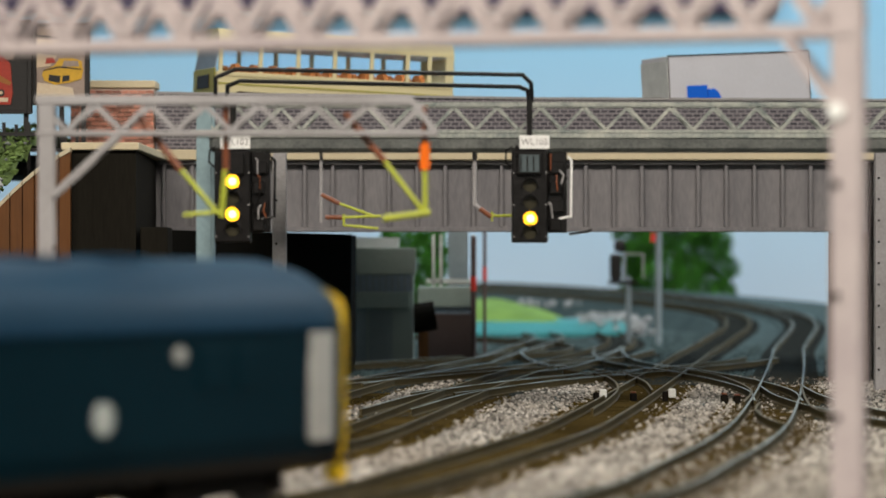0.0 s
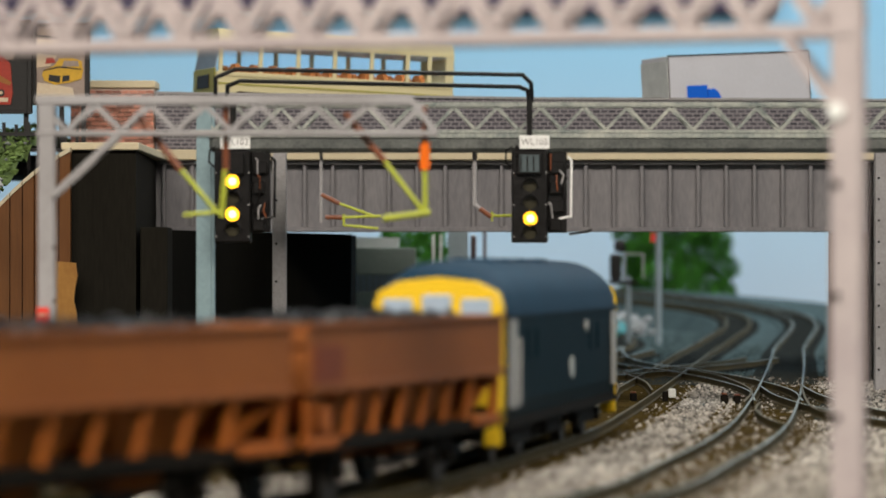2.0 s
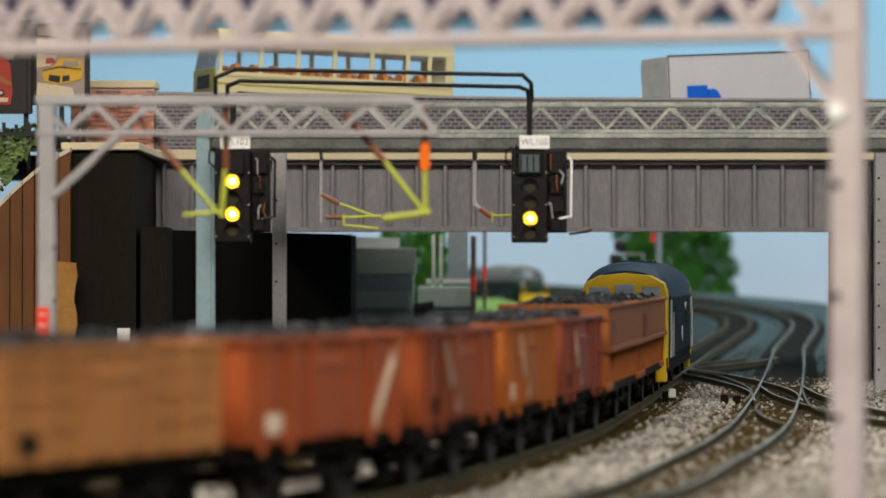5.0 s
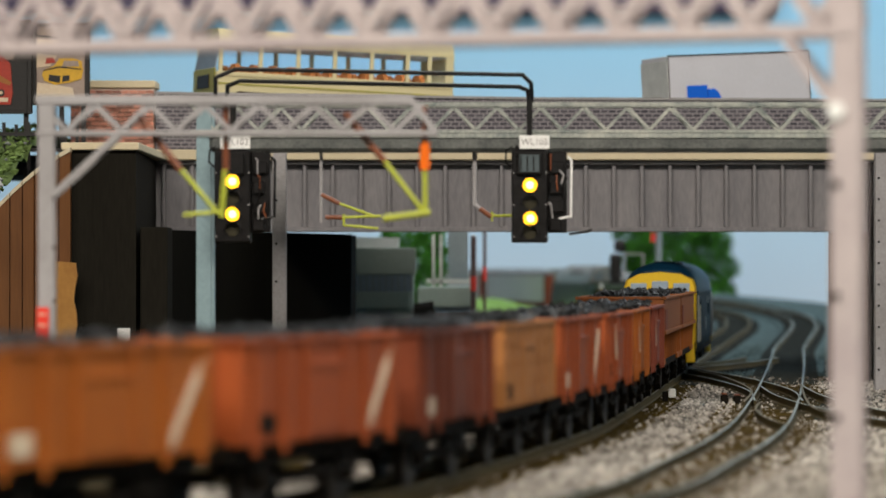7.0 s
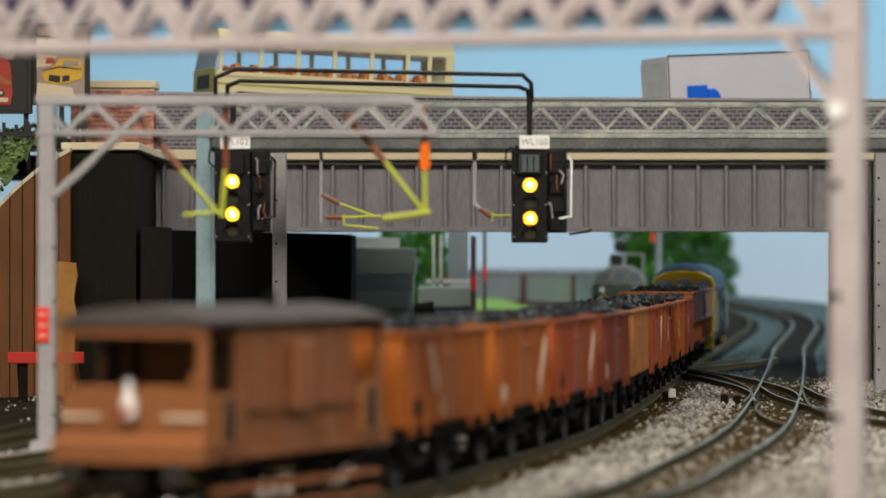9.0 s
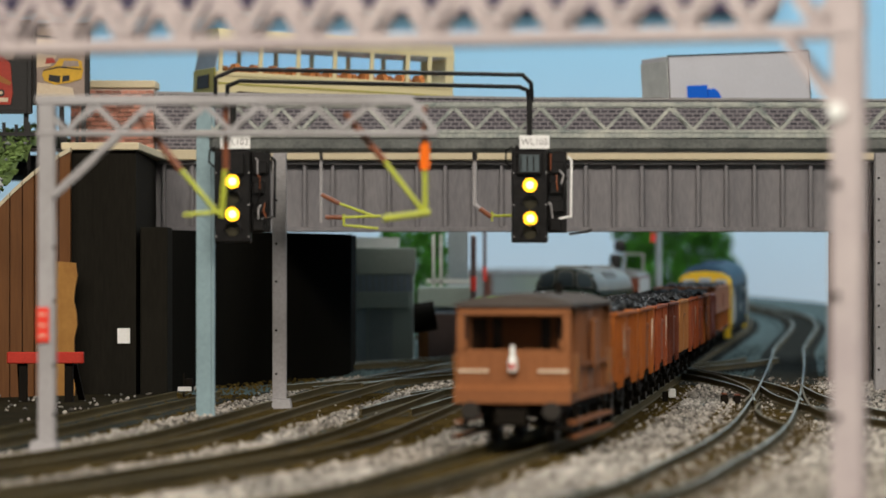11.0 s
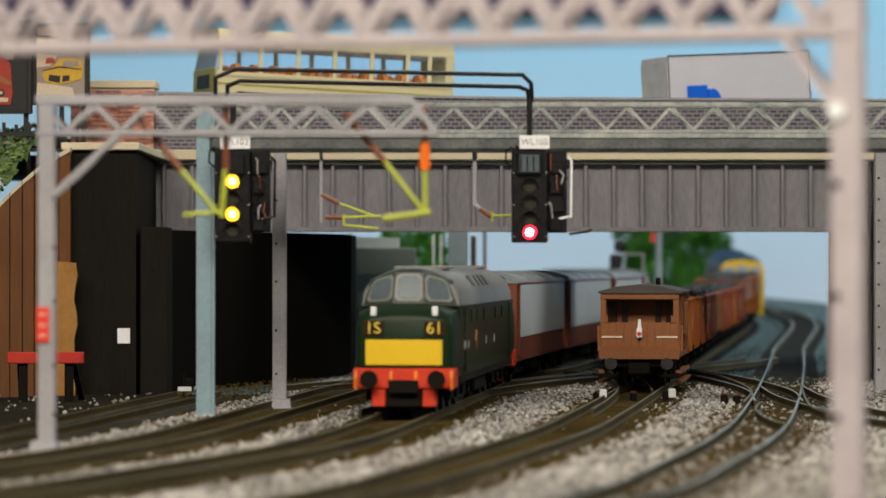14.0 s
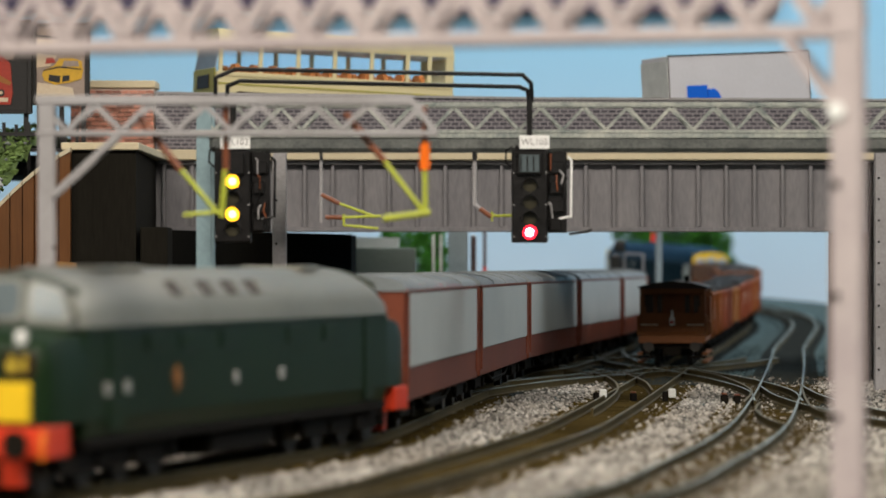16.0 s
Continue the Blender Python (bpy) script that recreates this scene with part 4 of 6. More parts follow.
# ---- colour-light signals ----
def signal(name, x, label, words, lens_rows, plate_dx):
    th = thing(name, label, "railway signal", group="colour-light signals on the gantry")
    y = Y2 - 12
    part("head", boxed(x - 6.3, x + 6.3, y, y + 7, 57.9, 90.2, bevel=.5), "black", th, "black signal head")
    part("back_plate", boxed(x + 6.4, x + 13, y + 3, y + 7, 61.5, 89.5, bevel=.3), "black", th)
    for k, z in enumerate((62, 68.5, 75, 82)):
        part("equipment_box", boxed(x + 7, x + 11 + (k % 2), y + 1, y + 2.9, z, z + 4.2, bevel=.3), "black", th)
    part("ladder_rail", pipe(bmesh.new(), [(x + 13.2, y + 3, 88), (x + 14.6, y + 3, 86.5), (x + 14.4, y + 3, 67), (x + 10, y + 3, 66.2)], .45), "white" if plate_dx else "black", th)
    part("bracket", boxed(x - 5, x + 5, y + 7.1, Y2 - 2.1, 88, 92), "black", th)
    part("stalk", boxed(x - 1, x + 1, y + 4, y + 6, 90.3, 108), "black", th)
    part("number_plate_board", boxed(x - 4.2 + plate_dx, x + 6.2 + plate_dx, y - .9, y - .1, 90.5, 95.2, bevel=.1), "white", th, "white signal plate")
    sign_text("plate_lettering", words, 3.1, (x + 1 + plate_dx, y - 1.0, 92.8), 0, "text_dark", th)
    part("route_box", boxed(x - 4.6, x + 4.2, y - 2.2, y - .1, 81.5, 89.2, bevel=.4), "black", th)
    if plate_dx:
        part("route_indicator", boxed(x - 3.6, x + 3.2, y - 2.5, y - 2.25, 82.4, 88.4, bevel=.1), "glass_dark", th, "dull bluish route indicator glass")
        for k in range(3):
            part("indicator_bar", boxed(x - 3.4 + k * 2.2, x - 2.9 + k * 2.2, y - 2.8, y - 2.55, 82.8, 88.0), "black", th)
    for z in lens_rows:
        part("lens_hood", prism(bmesh.new(), [(x + 2.9 * math.cos(a), z + 2.9 * math.sin(a)) for a in [radians(d) for d in range(-10, 200, 15)]] + [(x + 2.5 * math.cos(a), z + 2.5 * math.sin(a)) for a in [radians(d) for d in range(190, -20, -15)]], y - 3.2, y - .05), "black", th)
        part("lens", rod(bmesh.new(), (x, y - .12, z), (x, y - .02, z), 2.4, 20), "dead_lens", th, "dark unlit lens")
    # some bolts and conduits are coloured pale to imitate glints on the black head
    r = random.Random(words)
    for k in range(8):
        z = 60 + k * 3.7
        for bx in (x - 5.7, x + 5.7):
            part("bolt_head", rod(bmesh.new(), (bx, y - .35, z), (bx, y - .01, z), .32, 6), "steel_grey" if k % 3 == 0 else "black", th)
    for k in range(7):
        bx, z = x + r.uniform(6.6, 12), r.uniform(62, 87)
        part("conduit", pipe(bmesh.new(), [(bx, y + .6, z), (bx + r.uniform(-1, 1), y + .3, z + r.uniform(2, 5)), (bx + r.uniform(-1.5, 1.5), y + 1.5, z + 5.5)], .3, 6), ("black", "steel_grey", "insul_brown")[k % 3], th)
    part("cable_loop", pipe(bmesh.new(), [(x - 6.2, y + 3, 84), (x - 8.4, y + 3, 86), (x - 8.2, y + 3, 90), (x - 6, y + 3, 91.5)], .35, 6), "black", th)
    return th, y


def lit(th, x, y, z, material, label):
    bm = bmesh.new()
    bmesh.ops.create_uvsphere(bm, u_segments=20, v_segments=12, radius=2.5)
    bmesh.ops.scale(bm, vec=(1, .3, 1), verts=bm.verts)
    ob = part("lamp_lens", bm, material, th, label, smooth=True)
    ob.matrix_basis = pose(x * MM, y * MM, z * MM)
    bm = bmesh.new()
    bmesh.ops.create_uvsphere(bm, u_segments=16, v_segments=10, radius=1.75)
    bmesh.ops.scale(bm, vec=(1, .6, 1), verts=bm.verts)
    part("lens_core", bm, material.replace("glow", "core"), ob, "bright lens core", smooth=True)
    return ob


sig1, ys = signal("colour_light_signal", -73.2, "black colour-light signal showing two yellow lights", "WL102", (79.2, 73.5, 67.8, 62.5), 0)
lit(sig1, -73.2, ys - .6, 79.2, "glow_yellow", "lit yellow lens")
lit(sig1, -73.2, ys - .6, 67.8, "glow_yellow", "lit yellow lens")
sig2, ys = signal("colour_light_signal", 30.2, "black colour-light signal changing from yellow to red", "WL103", (77.9, 72, 66.3, 61.5), 0.6)
lamp_low = lit(sig2, 30.4, ys - .6, 66.3, "glow_yellow", "lit yellow lens")
lamp_high = lit(sig2, 30.2, ys - .6, 77.9, "glow_yellow", "lit yellow lens")
lamp_red = lit(sig2, 30.1, ys - .6, 61.5, "glow_red", "lit red lens")
part("side_arm", pipe(bmesh.new(), [(44, ys + 5, 61), (50, ys + 5, 61.8), (52, ys + 5, 62.6)], .5), "black", sig2)

# ---- lineside pieces ----
bs = thing("buffer_stop", "red-beamed buffer stop with dark timber posts on the siding", "buffer stop", (-156, 1330, 0), 0)
part("beam", boxed(-15, 15, -2, 2, 11.5, 16, bevel=.4), "red", bs, "red painted beam")
for s in (-1, 1):
    part("post", boxed(s * 9 - 1.6, s * 9 + 1.6, .1, 4, -4.6, 14, bevel=.2), "under", bs)
    part("strut", loft(bmesh.new(), [[(s * 9 - 1.2 + 1.5 * s, 4, 11), (s * 9 + 1.2 + 1.5 * s, 4, 11), (s * 9 + 1.2 + 1.5 * s, 6, 12), (s * 9 - 1.2 + 1.5 * s, 6, 12)], [(s * 12 - 1.2, 22, -4.6), (s * 12 + 1.2, 22, -4.6), (s * 12 + 1.2, 25, -4.6), (s * 12 - 1.2, 25, -4.6)]]), "under", bs)
ms = thing("marker_board", "small white marker board by the black wall", "sign")
part("plate", boxed(-108, -102.5, 1380, 1380.8, -1.2, .6), "white", ms)
part("stem", boxed(-106, -105.3, 1380.9, 1381.8, -4.6, 6), "under", ms)
part("lamp", boxed(-105, -102, 1380.4, 1383, .7, 4, bevel=.4), "under", ms)
for x, y in ((61.5, 1303), (88.5, 1310)):
    gs = thing("ground_signal", "tiny white-faced ground signal beside the track", "ground signal", group="ground signals")
    part("face", boxed(x - 1.3, x + 1.5, y, y + 1, -1.2, 2.4, bevel=.4), "lamp_white", gs)
    part("case", boxed(x - 3.6, x - 1.4, y + .4, y + 3, -4.6, 1.2, bevel=.4), "under", gs)
    part("base", boxed(x - 4, x + 2, y - .4, y + 4, -4.9, -3.4), "under", gs)
for x, y in ((74, 1316), (112, 1290), (108, 1300)):
    pm = thing("point_motor", "small dark point motor box between the rails", "point motor", group="point motors")
    part("box", boxed(x - 1.4, x + 1.4, y, y + 3, -4.6, .4, bevel=.5), "under", pm)
    part("lid", boxed(x - 1.1, x + 1.1, y + .4, y + 2.6, .45, 1.0, bevel=.2), "insul_brown", pm)

# ---- beyond the bridge: station building, bank, poles, trees ----
st = thing("station_building", "grey-green concrete station building with louvred lower wall", "building")
YS = 1818
part("wall", boxed(-56, -16, YS, YS + 60, -5, 59), "concrete", st)
part("fascia", boxed(-57, -14.5, YS - 3, YS - .1, 45, 59.4, bevel=.3), "concrete", st, "flat grey-green fascia")
part("window_band", boxed(-55, -17, YS - .9, YS - .1, 35.8, 45), "glass_pale", st, "pale window band")
for k in range(12):
    part("mullion", boxed(-55 + k * 3.4, -54 + k * 3.4, YS - 1.5, YS - 1, 35.8, 45), "louvre", st)
part("ledge", boxed(-57, -18, YS - 3, YS - .1, 27, 35.7, bevel=.3), "concrete", st)
for k in range(17):
    part("louvre_slat", boxed(-40, -27, YS - 2.2, YS - .6, -4 + k * 1.8, -3 + k * 1.8), "louvre", st)
part("corner_post", boxed(-57, -41, YS - 1.6, YS - .1, -5, 26.9), "louvre", st)
part("roof", boxed(-53, -24, YS + 10, YS + 40, 59.2, 65), "white", st, "white roof box")
an = thing("station_annex", "low station annex with brown wall and pale window frames", "building")
part("lower_wall", boxed(-14, 18, YS + 62, YS + 130, -5, 23), "brown_wall", an, "purple-brown lower wall")
part("fascia", boxed(-14, 18, YS + 60, YS + 132, 27, 38, bevel=.3), "concrete", an)
part("back_wall", boxed(-13, 17, YS + 66, YS + 130, 23.1, 26.9), "glass_pale", an)
for x in (-6, -2, 16):
    part("window_post", boxed(x, x + 1.5, YS + 64, YS + 66, 38.1, 67), "lamp_white", an, "white window frame post")
part("window_rail", boxed(-9, 18, YS + 64, YS + 66, 40, 42.5), "lamp_white", an)
part("blind", boxed(3, 14, YS + 68, YS + 70, 42, 70), "louvre", an, "grey blind")
tank = thing("water_tank", "dark green round tank beside the annex", "tank")
part("drum", rod(bmesh.new(), (-17, YS + 20, 21), (-4, YS + 20, 23), 8, 18), "under", tank)
part("stand", boxed(-13, -8, YS + 16, YS + 24, -5, 14), "brown_wood", tank)
for x, y, zt, mk in ((16.6, 1850, 66, 36), (24.5, 1990, 72, 41)):
    po = thing("station_pole", "slim grey pole with a small red mark", "pole", group="poles beyond the bridge")
    part("pole", rod(bmesh.new(), (x, y, -5), (x, y, zt), 1.5 if y < 1900 else 1.0, 10), "brown_wall", po)
    part("mark", rod(bmesh.new(), (x, y, mk), (x, y, mk + 8), 1.7 if y < 1900 else 1.2, 10), "red_sign", po, "red band")
fp = thing("far_pole", "slim blue-grey pole on the far curve", "pole", group="poles beyond the bridge")
part("pole", rod(bmesh.new(), (147, 2310, -5), (147, 2310, 76), 2.1, 10), "louvre", fp)
part("mark", boxed(141.5, 144.8, 2308, 2310, 66, 72), "red_sign", fp)
fs = thing("junction_signal", "black-headed signal with a platform on the far curve", "railway signal")
part("post", rod(bmesh.new(), (127, 2320, -5), (127, 2320, 42), 1.9, 10), "louvre", fs)
part("platform", boxed(113, 133, 2316, 2324, 37, 39.5), "black", fs)
part("head", boxed(114, 122, 2313, 2317, 39.6, 58, bevel=1.5), "black", fs)
part("top_head", boxed(117, 125, 2316, 2320, 59, 67, bevel=1.5), "black", fs)
part("rail", pipe(bmesh.new(), [(124, 2318, 40), (124, 2318, 58), (137, 2318, 57.5), (137, 2318, 41)], .6), "steel_grey", fs)

# low scenery inside the far curve
hill = bmesh.new()
bmesh.ops.create_grid(hill, x_segments=50, y_segments=30, size=1)
for v in hill.verts:
    fx, fy = (v.co.x + 1) / 2, (v.co.y + 1) / 2
    v.co.x, v.co.y = -420 + fx * 540, 2700 + fy * 240 - 110 * fx
    edge = min(1, fx * 8, (1 - fx) * 7, fy * 5, (1 - fy) * 5)
    v.co.z = -5 + (20 + 10 * fy) * max(0, edge) ** .7 + 2.5 * noise.noise(v.co * 0.03)
tagged(part("grass_island", hill, "grass", smooth=True), "bright green grassed island inside the far curve", "grass", kind="structure")
tagged(part("water_strip", prism_x(bmesh.new(), [(2554, -5), (2554, -1), (2610, 6), (2680, 8), (2680, -5)], -420, 140), "turquoise"), "turquoise painted water edge inside the curve", "water", kind="structure")
rk = bmesh.new()
lumps(rk, [(rnd.uniform(105, 160), rnd.uniform(2560, 2820), rnd.uniform(-4, 10)) for _ in range(260)] + [(rnd.uniform(-300, 120), rnd.uniform(2930, 2970), rnd.uniform(14, 19)) for _ in range(160)], 3.6, 8)
tagged(part("rocky_edge", rk, "rock"), "pale grey plaster rock edge round the island", "rock", kind="stuff")
outer = bmesh.new()
rings = []
for k in range(80):
    u = 1500 + k * (C.length - 1520) / 79
    row = []
    for off, dz in ((-30, -6), (28, -4.6), (60, -3), (110, -4)):
        x, y = C.side(u, off)
        row.append((x, y, rise("C", *C.at(u)) + dz))
    for off in (110, -30):
        x, y = C.side(u, off)
        row.append((x, y, -5.2))
    rings.append(row)
loft(outer, rings)
tagged(part("far_embankment", outer, "far_ballast"), "grey ballasted embankment round the far curve", "embankment", kind="structure")
lip = bmesh.new()
rings = []
for k in range(60):
    x = -700 + k * 30
    rings.append([(x, 3560, -5), (x, 3560, float(np.interp(x, (60, 330), (29, 1))) + 2 * noise.noise((x * .01, 0, 0))), (x, 3700, float(np.interp(x, (60, 330), (31, 2)))), (x, 3700, -5)])
loft(lip, rings)
tagged(part("far_bank", lip, mat("sandy_bank", (0.30, 0.27, 0.19), 0.9, second=(0.19, 0.19, 0.13), patch=12)), "low sandy bank at the foot of the sky", "bank", kind="structure")


def tree(label, x, y, z0, half, height, seed, n):
    th = thing("tree", label, "tree", (x, y, z0))
    part("trunk", rod(bmesh.new(), (0, 0, -8), (0, 0, height * .7), 5, 8, 1.5), "bark", th)
    r = random.Random(seed)
    limbs = bmesh.new()
    for _ in range(14):
        a, z = r.uniform(0, 6.28), r.uniform(.1, .7) * height
        rod(limbs, (0, 0, z), (half * .7 * math.cos(a), half * .7 * math.sin(a), z + 12), 1.3, 5, .4)
    part("limb", limbs, "bark", th)
    nr = np.random.default_rng(seed)
    pts = []
    while len(pts) < n:
        z = nr.random()
        a = nr.uniform(0, 6.283)
        rad = half * (1.02 - .25 * z * z) * (0.86 + .16 * math.sin(a * 3 + z * 9) + .12 * math.sin(a * 7 - z * 21)) * (.62 + .38 * nr.random() ** .4)
        pts.append((rad * math.cos(a), rad * math.sin(a) * .8, z * height))
    v, f = [], []
    for px, py, pz in pts:
        d = nr.normal(size=3)
        d[2] = abs(d[2]) * .6 + .3
        d /= np.linalg.norm(d)
        s = nr.uniform(2.2, 5.2)
        e = np.cross(d, nr.normal(size=3))
        e /= np.linalg.norm(e)
        b = len(v)
        p = np.array((px, py, pz))
        v += [p - e * s * .35, p + d * s, p + e * s * .35, p - d * s * .4]
        f += [(b, b + 1, b + 2), (b, b + 2, b + 3)]
    me = bpy.data.meshes.new("crown")
    me.from_pydata((np.array(v) * MM).tolist(), [], f)
    me.materials.append(M["leaf"])
    cr = new("crown", me)
    cr.parent = th
    return th


tree("dense dark green conifer-like tree behind the far curve", 239, 3500, 18, 60, 150, 2, 22000)
tree("small dark green tree behind the station", -26, 2700, -5, 34, 82, 4, 6000)


# ---- rolling stock (each built with its front towards +y, rail tops at z = 0) ----
def wheelset(th, y, r, gauge=8.6, parent=None):
    bm = bmesh.new()
    for s in (-1, 1):
        rod(bm, (s * (gauge - .9), y, r), (s * (gauge + 1.0), y, r), r, 18)
        rod(bm, (s * (gauge - 1.6), y, r), (s * (gauge - .9), y, r), r + .6, 18)
    rod(bm, (-gauge, y, r), (gauge, y, r), .8, 8)
    return part("wheelset", bm, "wheel", parent or th)


def buffers(th, y, sign, z=13.5, head=2.4, material="under"):
    for s in (-1, 1):
        bm = bmesh.new()
        rod(bm, (s * 11.4, y, z), (s * 11.4, y + sign * 3.5, z), 1.4, 10)
        rod(bm, (s * 11.4, y + sign * 3.5, z), (s * 11.4, y + sign * 4.6, z), head, 14)
        part("buffer", bm, material, th)


def coal_load(th, half_w, half_l, z, seed):
    r = random.Random(seed)
    bm = bmesh.new()
    bmesh.ops.create_grid(bm, x_segments=8, y_segments=16, size=1)
    for v in bm.verts:
        a = (1 - v.co.x ** 2) * (1 - v.co.y ** 4)
        v.co = (v.co.x * half_w, v.co.y * half_l, z - 2 + 4.0 * a + r.uniform(-.5, .5))
    lumps(bm, [(r.uniform(-.93, .93) * half_w, q * half_l, z - 1.5 + 4.0 * (1 - (q * q) ** 2) * r.uniform(.35, 1)) for q in [r.uniform(-.95, .95) for _ in range(230)]], 1.7, seed)
    part("coal_load", bm, "coal", th, "heaped black coal load")


def wagon_chassis(th, half_l):
    part("underframe", boxed(-12.5, 12.5, -half_l, half_l, 10.5, 14.4, bevel=.3), "under", th, "black grimy underframe")
    for y in (-half_l * .56, half_l * .56):
        wheelset(th, y, 6.1)
        for s in (-1, 1):
            part("axle_guard", prism_x(bmesh.new(), [(y - 4.5, 10.4), (y + 4.5, 10.4), (y + 2, 4.5), (y - 2, 4.5)], s * 11.2 - .5, s * 11.2 + .5), "under", th)
            part("axlebox", boxed(s * 12.2 - .9, s * 12.2 + .9, y - 1.6, y + 1.6, 4.6, 8.2, bevel=.3), "under", th)
    for s in (-1, 1):
        part("brake_lever", pipe(bmesh.new(), [(s * 13, -4, 9), (s * 13.2, 10, 7), (s * 13.2, 26, 8.5)], .5, 6), "under", th)
        part("brake_shoe_gear", boxed(s * 9.5 - .6, s * 9.5 + .6, -14, 14, 5.5, 7.2), "under", th)
    buffers(th, half_l, 1)
    buffers(th, -half_l, -1)


def open_body(th, w, l, z0, z1, paint, t=1.2):
    part("floor_plate", boxed(-w, w, -l, l, z0, z0 + 1.5), paint, th)
    for s in (-1, 1):
        part("side_wall", boxed(s * w - (t if s > 0 else 0), s * w + (t if s < 0 else 0), -l, l, z0 + 1.5, z1, bevel=.15), paint, th)
        part("end_wall", boxed(-w + t, w - t, s * l - (t if s > 0 else 0), s * l + (t if s < 0 else 0), z0 + 1.5, z1, bevel=.15), paint, th)
        part("side_rim", boxed(s * w - .9, s * w + .9, -l - .8, l + .8, z1, z1 + 1.1, bevel=.2), paint, th)
        part("end_rim", boxed(-w + 1, w - 1, s * l - .9, s * l + .9, z1, z1 + 1.1, bevel=.2), paint, th)


def mineral_wagon(paint, label, stripe, seed, timber=False):
    th = thing("mineral_wagon", label, "railway wagon", group="wagons of the coal train")
    W, L, z0, z1 = 16.0, 37.5, 14.5, 34.5
    open_body(th, W, L, z0, z1, paint)
    for s in (-1, 1):
        o = 0.9
        ys = (-33, -20, -9.5, 9.5, 20, 33) if not timber else (-36, -24, -12, 0, 12, 24, 36)
        for y in ys:
            part("side_rib", boxed(min(s * W, s * (W + o)), max(s * W, s * (W + o)), y - .9, y + .9, z0 - (2.2 if abs(y) in (33, 20) else 0), z1, bevel=.2), paint, th)
        part("side_door", boxed(min(s * W, s * (W + .55)), max(s * W, s * (W + .55)), -8.2, 8.2, z0 + 1, z1 - 4, bevel=.2), paint, th)
        part("door_hinge_bar", boxed(min(s * W, s * (W + 1.0)), max(s * W, s * (W + 1.0)), -8.4, 8.4, z1 - 5.4, z1 - 4.4, bevel=.2), paint, th)
        for x in (-9, 0, 9):
            part("end_rib", boxed(x - .8, x + .8, min(s * L, s * (L + .9)), max(s * L, s * (L + .9)), z0, z1), paint, th)
        if timber:
            for k in range(4):
                part("plank_line", boxed(min(s * W, s * (W + .35)), max(s * W, s * (W + .35)), -L, L, z0 + 1 + k * 5, z0 + 4.8 + k * 5), paint, th)
        if stripe:
            d = 1 if stripe > 0 else -1
            a, b = ((6, z0 + 2), (17, z1 - 2)) if d > 0 else ((-21, z0 + 1), (-34, z1 - 2))
            bm = bmesh.new()
            x0, x1 = (s * (W + .25), s * (W + .7))
            loft(bm, [[(x, -a[0] - 1.1, a[1]), (x, -a[0] + 1.1, a[1]), (x, -b[0] + 1.1, b[1]), (x, -b[0] - 1.1, b[1])] for x in (x0, x1)])
            part("white_stripe", bm, "stripe", th, "worn white diagonal stripe")
        part("number_patch", boxed(min(s * (W + .1), s * (W + .4)), max(s * (W + .1), s * (W + .4)), -31, -24, z0 + 2, z0 + 6), "stripe" if seed % 2 else "under", th, "faded painted patch")
    wagon_chassis(th, L)
    coal_load(th, W - 1.6, L - 1.6, z1, seed)
    return th


